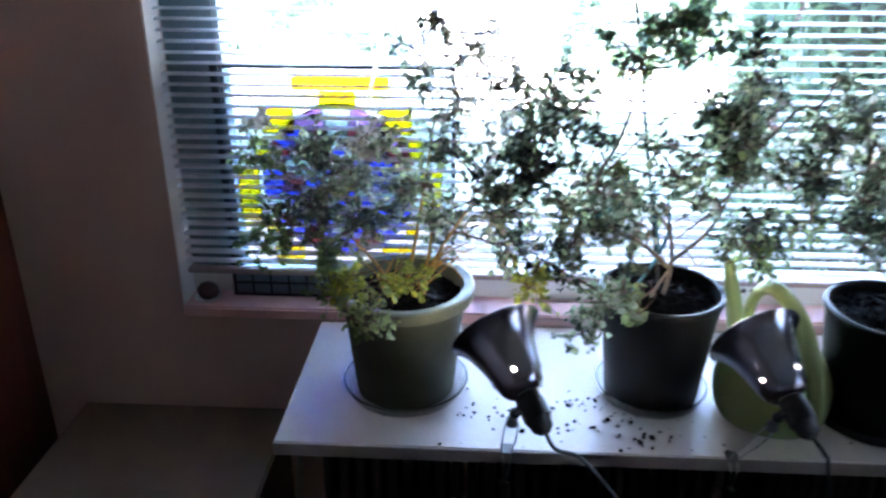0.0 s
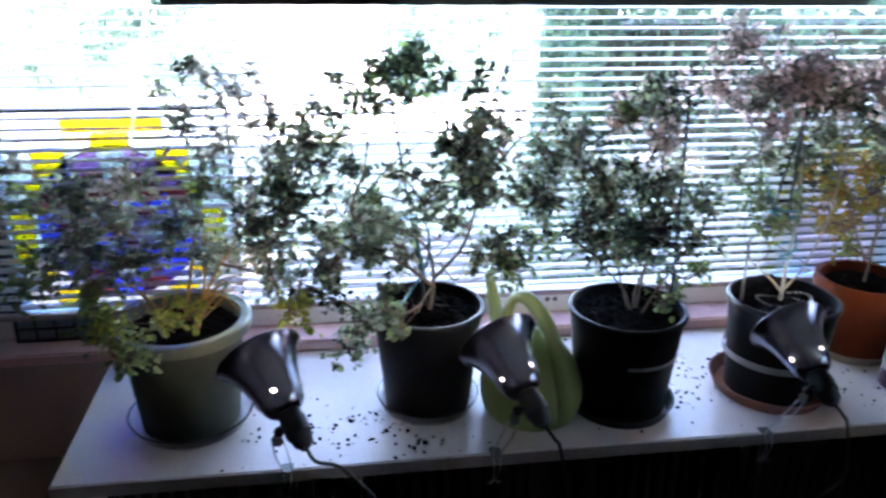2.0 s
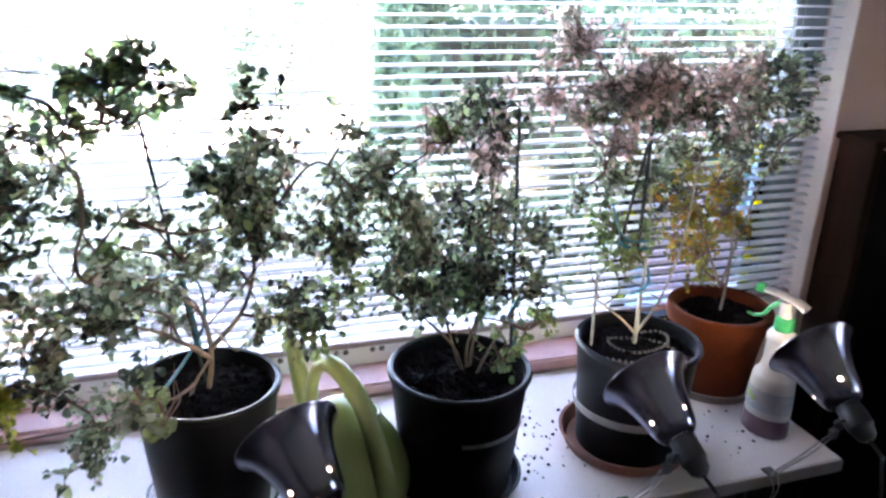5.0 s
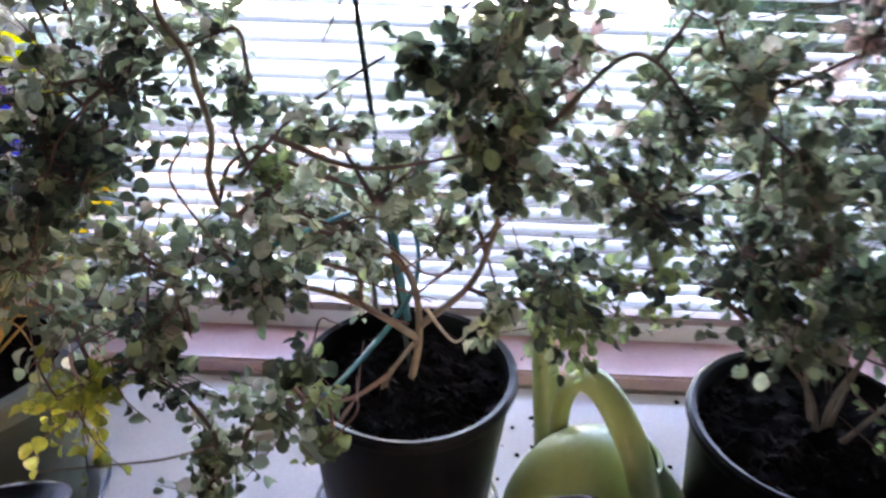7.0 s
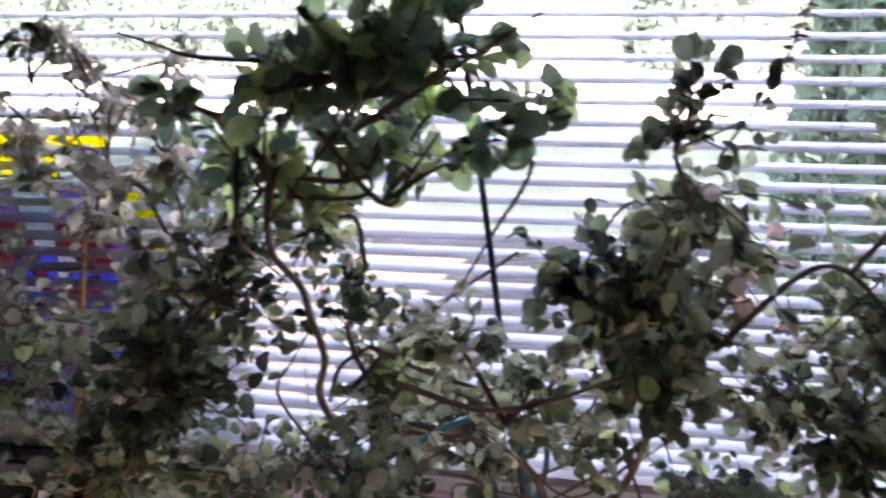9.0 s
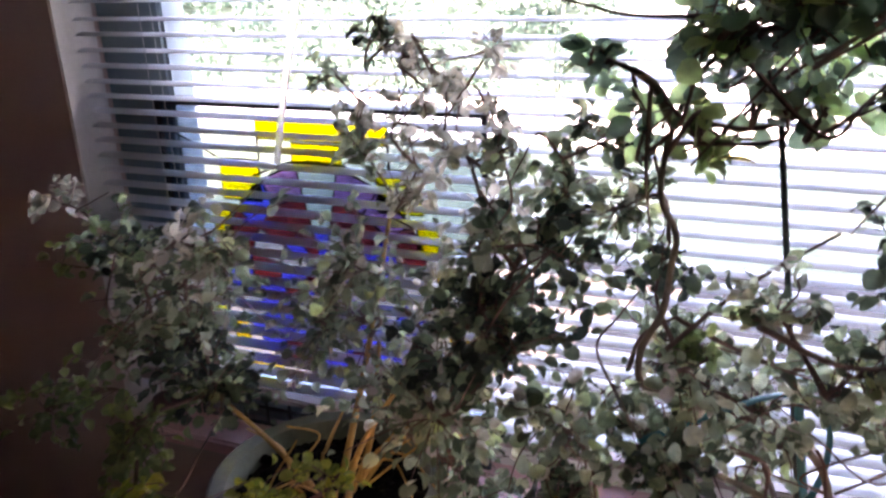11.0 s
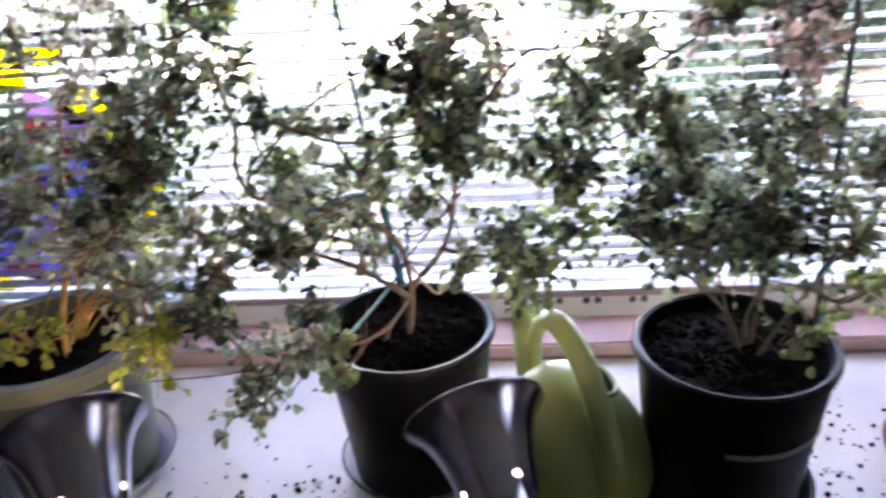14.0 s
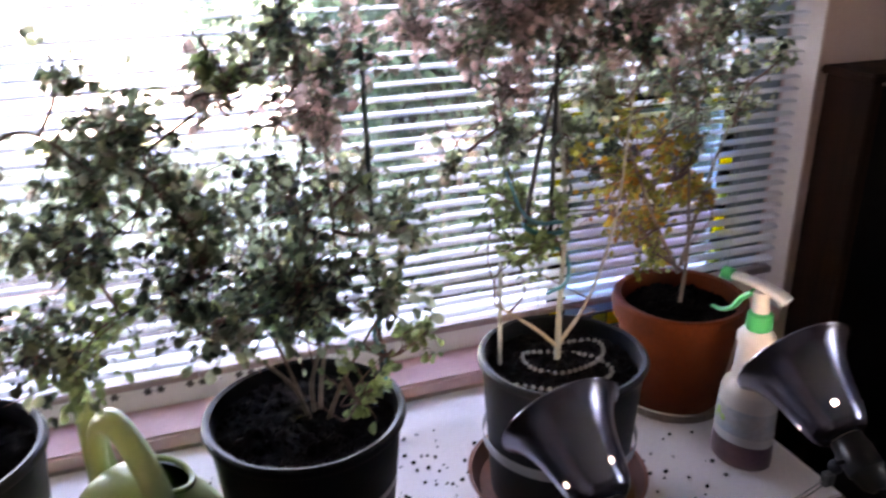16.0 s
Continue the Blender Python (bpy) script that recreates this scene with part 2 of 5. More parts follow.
def setting(ob, label, category):
    return tagged(ob, label, category, kind="structure")


def box(lo, hi, bevel=0.0, bm=None):
    bm = bm or bmesh.new()
    r = bmesh.ops.create_cube(bm, size=1)
    c, d = [(a + b) / 2 for a, b in zip(lo, hi)], [b - a for a, b in zip(lo, hi)]
    for v in r["verts"]:
        v.co = Vector((c[0] + v.co.x * d[0], c[1] + v.co.y * d[1], c[2] + v.co.z * d[2]))
    if bevel:
        es = list({e for v in r["verts"] for e in v.link_edges})
        bmesh.ops.bevel(bm, geom=es, offset=bevel, segments=2, affect="EDGES")
    return bm


def lathe(profile, seg=48, closed=False, bm=None, m=None, sx=1.0, sy=1.0):
    """Turns (radius, height) pairs round the z axis; the ends are closed where the radius is zero."""
    bm = bm or bmesh.new()
    m = m or Matrix()
    rings = []
    for r, z in profile:
        if r < 1e-6:
            rings.append([bm.verts.new(m @ Vector((0, 0, z)))])
        else:
            rings.append([bm.verts.new(m @ Vector((r * sx * math.cos(2 * math.pi * k / seg), r * sy * math.sin(2 * math.pi * k / seg), z))) for k in range(seg)])
    pairs = list(zip(rings, rings[1:])) + ([(rings[-1], rings[0])] if closed else [])
    for a, b in pairs:
        for k in range(seg):
            q = [a[k % len(a)], a[(k + 1) % len(a)], b[(k + 1) % len(b)], b[k % len(b)]]
            q = [v for i, v in enumerate(q) if v not in q[:i]]
            if len(q) > 2:
                bm.faces.new(q)
    bmesh.ops.recalc_face_normals(bm, faces=bm.faces)
    return bm


def spline(points, steps=6):
    """A smooth run through the points (Catmull-Rom)."""
    p = [Vector(q) for q in points]
    if len(p) == 2:
        return [p[0].lerp(p[1], k / steps) for k in range(steps + 1)]
    p = [p[0] * 2 - p[1]] + p + [p[-1] * 2 - p[-2]]
    out = []
    for a, b, c, d in zip(p, p[1:], p[2:], p[3:]):
        for k in range(steps):
            t = k / steps
            out.append(0.5 * ((2 * b) + (c - a) * t + (2 * a - 5 * b + 4 * c - d) * t * t + (3 * b - a - 3 * c + d) * t ** 3))
    return out + [p[-2]]


def tube(points, radius, seg=8, bm=None, flat=1.0):
    """A tube along the points; radius is a number, or one for the start and one for the end."""
    bm = bm or bmesh.new()
    r0, r1 = radius if isinstance(radius, tuple) else (radius, radius)
    p = [Vector(q) for q in points]
    rings, side = [], None
    for i, q in enumerate(p):
        d = (p[min(i + 1, len(p) - 1)] - p[max(i - 1, 0)]).normalized()
        side = (Vector((0.3, 1, 0.2)) if side is None else side)
        side = (side - d * side.dot(d)).normalized()
        up = d.cross(side)
        r = r0 + (r1 - r0) * i / max(1, len(p) - 1)
        rings.append([bm.verts.new(q + side * r * math.cos(2 * math.pi * k / seg) + up * r * flat * math.sin(2 * math.pi * k / seg)) for k in range(seg)])
    for a, b in zip(rings, rings[1:]):
        for k in range(seg):
            bm.faces.new((a[k], a[(k + 1) % seg], b[(k + 1) % seg], b[k]))
    bm.faces.new(rings[0][::-1]), bm.faces.new(rings[-1])
    return bm


# ---- the room ----
W2_A, W2_B = -0.15, 0.40
WIN_L, WIN_R, SILL_Z, WIN_TOP, WALL_Y = -0.448, 2.235, 0.782, 2.05, 1.772
ROOM_L, ROOM_R, ROOM_BACK, ROOM_TOP, OUT_Y = -1.0, 3.4, -2.6, 2.5, 1.96
floor = setting(link("floor", box((ROOM_L, ROOM_BACK, -0.1), (ROOM_R, WALL_Y, 0)), FLOOR, False), "dark brown wooden floor", "floor")
ceiling = setting(link("ceiling", box((ROOM_L, ROOM_BACK, ROOM_TOP), (ROOM_R, OUT_Y, ROOM_TOP + 0.15)), CEILING, False), "plain pale ceiling", "ceiling")
bm = box((ROOM_L - 0.2, WALL_Y, -0.6), (WIN_L, OUT_Y, ROOM_TOP))
box((WIN_R, WALL_Y, -0.6), (ROOM_R + 0.2, OUT_Y, ROOM_TOP), bm=bm)
box((WIN_L, WALL_Y, -0.6), (WIN_R, OUT_Y, SILL_Z - 0.03), bm=bm)
box((WIN_L, WALL_Y, WIN_TOP), (WIN_R, OUT_Y, ROOM_TOP), bm=bm)
wall_north = setting(link("wall_north", bm, WALL, False), "warm grey painted wall round the window", "wall")
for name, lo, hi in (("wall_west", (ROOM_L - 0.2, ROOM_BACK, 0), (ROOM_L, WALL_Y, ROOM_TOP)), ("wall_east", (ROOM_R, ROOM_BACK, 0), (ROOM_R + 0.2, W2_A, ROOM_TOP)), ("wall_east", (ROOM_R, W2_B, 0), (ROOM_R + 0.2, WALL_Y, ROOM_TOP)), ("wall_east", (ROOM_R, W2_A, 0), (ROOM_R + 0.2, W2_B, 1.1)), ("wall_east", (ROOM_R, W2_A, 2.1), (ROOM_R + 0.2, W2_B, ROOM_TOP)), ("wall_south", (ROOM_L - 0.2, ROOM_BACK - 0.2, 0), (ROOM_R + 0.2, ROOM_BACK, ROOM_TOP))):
    setting(link(name, box(lo, hi), WALL_BACK, False), "plain unseen wall, coloured dark brown to cut bounced light", "wall")
# unseen upper storey, added so that its shade lies on the near lawn
setting(link("shade_storey", box((-6, 1.9, ROOM_TOP + 0.15), (9, OUT_Y, 5.6)), PLASTER, False), "plain unseen upper storey added to shade the near lawn", "wall")
bm = box((WIN_L, WALL_Y + 0.002, SILL_Z), (WIN_L + 0.004, 1.857, WIN_TOP))
box((WIN_R - 0.004, WALL_Y + 0.002, SILL_Z), (WIN_R, 1.857, WIN_TOP), bm=bm)
setting(link("trim", bm, REVEAL, False), "white painted window reveal", "reveal")

# the sill: one pink slab with a rounded nose
window_sill = setting(link("window_sill", box((WIN_L, WALL_Y - 0.004, SILL_Z - 0.030), (WIN_R, 1.927, SILL_Z), 0.005), SILL), "pink window sill above the bench", "window sill")

# the window: frame and one large pane
FY = 1.857
window_1 = setting(link("window_1", box((WIN_L, FY + 0.06, SILL_Z), (WIN_R, FY + 0.07, SILL_Z + 0.01)), FRAME, False), "wide cream-painted window with one large pane", "window")
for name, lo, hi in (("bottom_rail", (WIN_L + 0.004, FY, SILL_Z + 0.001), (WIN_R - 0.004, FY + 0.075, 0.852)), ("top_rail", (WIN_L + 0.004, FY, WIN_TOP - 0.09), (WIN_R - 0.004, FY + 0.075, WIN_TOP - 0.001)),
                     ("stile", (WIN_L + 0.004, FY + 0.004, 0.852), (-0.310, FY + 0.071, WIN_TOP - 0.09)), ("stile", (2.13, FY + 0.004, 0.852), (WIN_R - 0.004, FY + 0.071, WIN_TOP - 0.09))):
    part(name, box(lo, hi, 0.006), STILE if name == "stile" else FRAME, window_1, "stile darkened to blue-grey for its backlit shade" if name == "stile" else "")
pane = part("pane", box((-0.34, FY + 0.035, 0.845), (2.138, FY + 0.039, WIN_TOP - 0.085)), PANE, window_1, "clear window pane", False)
pane.visible_shadow = False

# unseen side window added for fill light and lamp streaks, blind half closed
fill_window = setting(link("fill_window", box((ROOM_R + 0.06, W2_A, 1.1), (ROOM_R + 0.12, W2_B, 1.14), 0.004), FRAME, False), "narrow unseen side window added for fill light, with a half-closed blind", "window")
for lo, hi in (((ROOM_R + 0.06, W2_A, 2.06), (ROOM_R + 0.12, W2_B, 2.1)), ((ROOM_R + 0.06, W2_A, 1.141), (ROOM_R + 0.12, W2_A + 0.04, 2.059)), ((ROOM_R + 0.06, W2_B - 0.04, 1.141), (ROOM_R + 0.12, W2_B, 2.059))):
    part("window_frame", box(lo, hi, 0.003), FRAME, fill_window)
for k in range(22):
    part("slat", box((-0.022, W2_A + 0.045, -0.0006), (0.022, W2_B - 0.045, 0.0006)), SLAT, fill_window).matrix_basis = pose(ROOM_R + 0.03, 0, 1.16 + k * 0.042, 0, 25, 0)

# outside
bm = bmesh.new()
bmesh.ops.create_grid(bm, x_segments=40, y_segments=40, size=300)
for v in bm.verts:
    v.co.z = 0
ground = setting(link("ground", bm, LAWN), "green lawn, shaded near the house", "lawn")
ground.location = (0, 0, -0.55)
# dark strip added outside so the gaps between low slats read dark
setting(link("slat_gap_strip", box((-12, 2.1, -0.56), (14, 6.0, -0.50), 0.02), BED, False), "dark ground strip added along the house to darken the slat gaps", "flower bed")
paving = setting(link("pavement", box((-30, 9.5, -0.56), (40, 30, -0.52), 0.01), PAVING, False), "pale sunlit concrete paving", "pavement")

# ---- the bench over the radiator ----
BENCH_Z = 0.75
# front edge of the board, with its shade put into the colour
EDGE = material("shaded_board_edge", (0.30, 0.26, 0.24), 0.5, vary=0.25, scale=8, bump=0.12, fine=160)
bench = thing("bench_top", (0.93, 1.5, BENCH_Z - 0.03), "cream board lying on the radiator along the window", "shelf")
part("board", box((-1.021, -0.229, 0), (0.997, 0.268, 0.03), 0.003), BENCH, bench)
part("edge_strip", box((-1.021, -0.233, 0.001), (0.997, -0.2295, 0.0285), 0.001), EDGE, bench, "front edge strip, darkened for its shade")
radiator = thing("radiator", (0.93, 1.45, 0), "dark enamelled ribbed radiator under the cream board", "radiator")
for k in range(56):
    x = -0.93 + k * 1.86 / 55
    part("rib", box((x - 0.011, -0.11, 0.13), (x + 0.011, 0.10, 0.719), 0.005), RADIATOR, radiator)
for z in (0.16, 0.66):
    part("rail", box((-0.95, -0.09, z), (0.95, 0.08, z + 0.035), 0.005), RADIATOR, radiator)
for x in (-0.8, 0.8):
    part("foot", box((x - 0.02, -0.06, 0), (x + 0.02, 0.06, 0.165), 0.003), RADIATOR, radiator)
valve = part("valve", lathe([(0, 0), (0.016, 0.002), (0.018, 0.02), (0.014, 0.035), (0.014, 0.06), (0, 0.062)], 16, m=pose(-1.03, -0.06, 0.66, 0, 90, 0)), STEEL, radiator, "dull metal valve")
part("pipe", tube([(-1.0, -0.06, 0.66), (-1.02, -0.06, 0.4), (-1.02, -0.06, 0.0)], 0.008), STEEL, radiator)

# ---- the venetian blind ----
BLIND_Y, PITCH, SLAT_W, SLAT_TILT = 1.815, 0.0248, 0.025, 8.0
blind = thing("venetian_blind", (0.9, BLIND_Y, 0.86), "white venetian blind, lowered, with open slats", "blind")
BL, BR = WIN_L + 0.012 - 0.9, WIN_R - 0.012 - 0.9
part("bottom_rail", box((BL, -0.013, 0.0), (BR, 0.013, 0.014), 0.003), BLIND_RAIL, blind, "pinkish bottom rail, browned for its backlit shade")
part("head_rail", box((BL, -0.016, 1.05), (BR, 0.016, 1.085), 0.002), SLAT, blind)


def slat_bm():
    bm = bmesh.new()
    rows = []
    for x in np.linspace(BL, BR, 13):
        top = [bm.verts.new((x, u * SLAT_W / 2, 0.0022 * (1 - u * u))) for u in (-1, -0.5, 0, 0.5, 1)]
        low = [bm.verts.new((x, u * SLAT_W / 2, 0.0022 * (1 - u * u) - 0.0005)) for u in (1, 0.5, 0, -0.5, -1)]
        rows.append(top + low)
    for a, b in zip(rows, rows[1:]):
        for k in range(10):
            bm.faces.new((a[k], a[(k + 1) % 10], b[(k + 1) % 10], b[k]))
    bm.faces.new(rows[0][::-1]), bm.faces.new(rows[-1])
    bmesh.ops.recalc_face_normals(bm, faces=bm.faces)
    return bm


rng = random.Random(3)
first_slat = part("slat", slat_bm(), SLAT, blind)
for k in range(41):
    o = first_slat if k == 0 else first_slat.copy()
    if k:
        scene.collection.objects.link(o)
    o.matrix_basis = pose(0, 0, 0.034 + k * PITCH + rng.uniform(-0.0008, 0.0008), SLAT_TILT + rng.uniform(-2, 2), rng.uniform(-0.03, 0.03), 0)
for x in (-1.2, -0.55, 0.1, 0.75, 1.2):
    for y in (-0.0135, 0.0135):
        part("ladder_cord", tube([(x, y, 0.0), (x, y, 1.05)], 0.0007, 5), CORD, blind)

part("tilt_wand", tube(spline([(-0.67, -0.03, 1.052), (-0.71, -0.17, 0.93), (-0.740, -0.24, 0.84), (-0.788, -0.262, 0.64), (-0.816, -0.266, 0.515)], 6), 0.0040, 10), WAND, blind, "clear plastic tilt wand")

def flower_disc(dx):
    """A small printed rosette with six petals and a raised middle."""
    rings = [[((q * (0.0068 + 0.0022 * math.cos(6 * a)) * math.cos(a)) + dx, y, q * (0.0068 + 0.0022 * math.cos(6 * a)) * math.sin(a)) for a in np.linspace(0, 2 * math.pi, 37)[:-1]] for q, y in ((1.0, 0.0), (0.97, -0.0008), (0.35, -0.0009), (0.28, -0.0013))]
    bm = bmesh.new()
    vs = [[bm.verts.new(p) for p in ring] for ring in rings]
    for a, b in zip(vs, vs[1:]):
        for k in range(36):
            bm.faces.new((a[k], a[(k + 1) % 36], b[(k + 1) % 36], b[k]))
    bm.faces.new(vs[0]), bm.faces.new(vs[-1])
    bmesh.ops.recalc_face_normals(bm, faces=bm.faces)
    return bm


# stickers on the cream rail below the blind
for x in (0.64, 0.716, 0.842, 0.920, 0.993, 1.08):
    st = thing("sticker", (x, FY - 0.0005, 0.823), "pair of small dark rosette stickers on the window rail", "sticker", "stickers on the window rail")
    for dx in (-0.011, 0.011):
        part("disc", flower_disc(dx), DOT, st)

# ---- leaded glass panels standing on the sill ----
def glass_piece(name, poly, thick, mat, parent):
    """A flat piece of glass in the xz plane, with a real thickness."""
    bm = bmesh.new()
    f = bm.faces.new([bm.verts.new((x, 0, z)) for x, z in poly])
    r = bmesh.ops.extrude_face_region(bm, geom=[f])
    for v in r["geom"]:
        if isinstance(v, bmesh.types.BMVert):
            v.co.y += thick
    bmesh.ops.recalc_face_normals(bm, faces=bm.faces)
    return part(name, bm, mat, parent, "", False)


def lead(points, parent, w=0.0035):
    p = [(x, 0.002, z) for x, z in points]
    return part("lead_came", tube(p, w, 6), LEAD, parent)


def ring_piece(cx, cz, r0, r1, a0, a1, squash=0.9, n=5):
    arc = lambda r, s, e: [(cx + r * math.sin(s + (e - s) * k / n), cz + r * squash * math.cos(s + (e - s) * k / n)) for k in range(n + 1)]
    return arc(r1, a0, a1) + (arc(r0, a1, a0) if r0 > 0 else [(cx, cz)])


panel = thing("leaded_glass_panel", (-0.045, 1.842, SILL_Z), "leaded stained glass panel with a yellow ring", "stained glass")
PW, PH = 0.285, 0.60
CX, CZ, MR = 0.005, 0.315, 0.19
for a, b in (((-PW, 0), (PW, 0)), ((-PW, PH), (PW, PH)), ((-PW, 0), (-PW, PH)), ((PW, 0), (PW, PH)), ((-PW, 0.072), (PW, 0.072))):
    lead([a, b], panel, 0.008 if a[1] == PH == b[1] else 0.005)
lead([(-PW, 0.036), (PW, 0.036)], panel)
for k in range(1, 12):
    x = -PW + k * 2 * PW / 12
    lead([(x, 0), (x, 0.072)], panel, 0.003)
for k in range(12):
    x = -PW + k * 2 * PW / 12
    for z in (0.0, 0.036):
        glass_piece("pane", [(x, z), (x + 2 * PW / 12, z), (x + 2 * PW / 12, z + 0.036), (x, z + 0.036)], 0.003, GLASS["clear"], panel)
# a clear field with yellow blocks round a medallion
field = glass_piece("pane", [(-PW, 0.073), (PW, 0.073), (PW, PH), (-PW, PH)], 0.003, GLASS["clear"], panel)
field.location.y = 0.005
blocks = [(-0.098, 0.544, 0.132, 0.578), (-0.036, 0.508, 0.052, 0.540)]
for x0, z0, x1, z1 in ((0.105, 0.438, 0.180, 0.508), (0.200, 0.214, 0.252, 0.357), (0.163, 0.178, 0.192, 0.210), (0.100, 0.108, 0.174, 0.150), (0.170, 0.375, 0.205, 0.430)):
    blocks += [(CX + x0, z0, CX + x1, z1), (CX - x1, z0, CX - x0, z1)]
for x0, z0, x1, z1 in blocks:
    glass_piece("pane", [(x0, z0), (x1, z0), (x1, z1), (x0, z1)], 0.003, GLASS["yellow"], panel)
    lead([(x0, z0), (x1, z0), (x1, z1), (x0, z1), (x0, z0)], panel, 0.0018)
for sx in (-1, 1):
    lead([(CX + sx * 0.226, 0.074), (CX + sx * 0.226, 0.375)], panel, 0.0018)
    lead([(CX + 0.012 + sx * 0.115, 0.508), (CX + 0.012 + sx * 0.115, PH)], panel, 0.0018)
    lead([(sx * PW, 0.56), (CX + sx * 0.185, 0.51)], panel, 0.0022)
    lead([(CX + sx * 0.12, 0.48), (CX + sx * 0.05, 0.508), (CX, 0.512)], panel, 0.0022)
NS = 16
# clockwise from the top: deep red above, blue and clear below
OUTER = "clear violet violet red clear blue blue red blue red blue clear blue red blue violet".split()
MIDDLE = "clear red red blue blue clear blue blue clear blue blue blue red clear red red".split()
for k in range(NS):
    a0, a1 = 2 * math.pi * (k - 0.5) / NS, 2 * math.pi * (k + 0.5) / NS
    for r0, r1, cs in ((0.140, MR, OUTER), (0.085, 0.140, MIDDLE), (0.035, 0.085, ("blue", "clear", "blue", "red"))):
        glass_piece("pane", ring_piece(CX, CZ, r0, r1, a0, a1, 1.0, 3), 0.003, GLASS[cs[k % len(cs)]], panel)
    lead([(CX + 0.035 * math.sin(a0), CZ + 0.035 * math.cos(a0)), (CX + MR * math.sin(a0), CZ + MR * math.cos(a0))], panel, 0.0018)
glass_piece("pane", ring_piece(CX, CZ, 0, 0.035, 0, 2 * math.pi - 0.001, 1.0, n=18)[:-1], 0.003, GLASS["red"], panel)
for r in (0.035, 0.085, 0.140, MR):
    lead([(CX + r * math.sin(2 * math.pi * k / 36), CZ + r * math.cos(2 * math.pi * k / 36)) for k in range(37)], panel, 0.0022)

small = thing("leaded_glass_panel", (1.905, 1.842, SILL_Z), "leaded panel of lilac glass with a chequered yellow and black border", "stained glass")
SW, SH, SQ = 0.21, 0.50, 0.035
for i in range(12):
    x0 = -SW + i * SQ
    for z0 in (0.0, SH - SQ):
        glass_piece("pane", [(x0, z0), (x0 + SQ, z0), (x0 + SQ, z0 + SQ), (x0, z0 + SQ)], 0.003, GLASS["yellow" if i % 3 == 1 else "night" if i % 3 else "olive"], small)
        lead([(x0 + SQ, z0), (x0 + SQ, z0 + SQ)], small, 0.002)
    z0 = SQ + i * (SH - 2 * SQ) / 12
    z1 = z0 + (SH - 2 * SQ) / 12
    for x0 in (-SW, SW - SQ):
        glass_piece("pane", [(x0, z0), (x0 + SQ, z0), (x0 + SQ, z1), (x0, z1)], 0.003, GLASS["night" if i % 2 else "olive" if i % 4 else "yellow"], small)
        lead([(x0, z1), (x0 + SQ, z1)], small, 0.002)
IW, Z0, Z1 = SW - SQ, SQ, SH - SQ
ZM = (Z0 + Z1) / 2
for sx in (-1, 1):
    for sz, zc in ((-1, Z0), (1, Z1)):
        glass_piece("pane", [(sx * IW, zc), (0, zc), (sx * IW, ZM)], 0.003, GLASS["sky" if sx * sz > 0 else "clear"], small)
glass_piece("pane", [(-IW, ZM), (0, Z0), (IW, ZM), (0, Z1)], 0.003, GLASS["lilac"], small)
lead([(-IW, ZM), (0, Z0), (IW, ZM), (0, Z1), (-IW, ZM)], small, 0.0028)
lead([(-IW, ZM), (IW, ZM)], small, 0.0022)
for p in ([(-IW, Z0), (IW, Z0), (IW, Z1), (-IW, Z1), (-IW, Z0)], [(-SW, 0), (SW, 0), (SW, SH), (-SW, SH), (-SW, 0)]):
    lead(p, small, 0.004)

# a stone on a white saucer in the corner of the sill
dish = thing("saucer", (-0.395, 1.812, SILL_Z), "small white saucer in the corner of the sill", "saucer")
part("dish", lathe([(0, 0), (0.022, 0), (0.036, 0.008), (0.036, 0.0105), (0.021, 0.003), (0, 0.003)], 28), CERAMIC, dish)
bm = bmesh.new()
bmesh.ops.create_icosphere(bm, subdivisions=4, radius=0.028)
for v in bm.verts:
    v.co *= 1 + 0.22 * noise.noise(v.co * 28)
    v.co.z *= 0.8
stone = tagged(link("stone", bm, STONE), "brown rounded stone lying on a white saucer", "stone")
stone.location = (-0.395, 1.812, SILL_Z + 0.025)

# ---- pots ----
def soil_bm(r, seed, h=0.012):
    bm = bmesh.new()
    rings = [[bm.verts.new((0, 0, h))]]
    for i in range(1, 15):
        q = r * i / 14
        rings.append([bm.verts.new((q * math.cos(2 * math.pi * k / 48), q * math.sin(2 * math.pi * k / 48), 0)) for k in range(48)])
    for v in bm.verts:
        w = 1 - (v.co.xy.length / r) ** 2
        v.co.z = h * w + 0.011 * noise.noise(Vector((v.co.x * 55 + seed, v.co.y * 55, 0))) + 0.004 * noise.noise(Vector((v.co.x * 150, v.co.y * 150 + seed, 3)))
    for a, b in zip(rings, rings[1:]):
        for k in range(48):
            q = [a[k % len(a)], b[k], b[(k + 1) % 48], a[(k + 1) % len(a)]]
            q = [v for i, v in enumerate(q) if v not in q[:i]]
            bm.faces.new(q)
    rr = random.Random(seed)
    for _ in range(520):
        a, q, s = rr.uniform(0, 6.28), r * math.sqrt(rr.random()) * 0.95, rr.uniform(0.0014, 0.0046) * (1.9 if rr.random() < 0.2 else 1.0)
        made = bmesh.ops.create_icosphere(bm, subdivisions=1, radius=s, matrix=Matrix.Translation((q * math.cos(a), q * math.sin(a), h * (1 - (q / r) ** 2) + s * 0.3)))
        for v in made["verts"]:
            v.co += Vector((rr.uniform(-1, 1), rr.uniform(-1, 1), rr.uniform(-1, 1))) * s * 0.35
    return bm


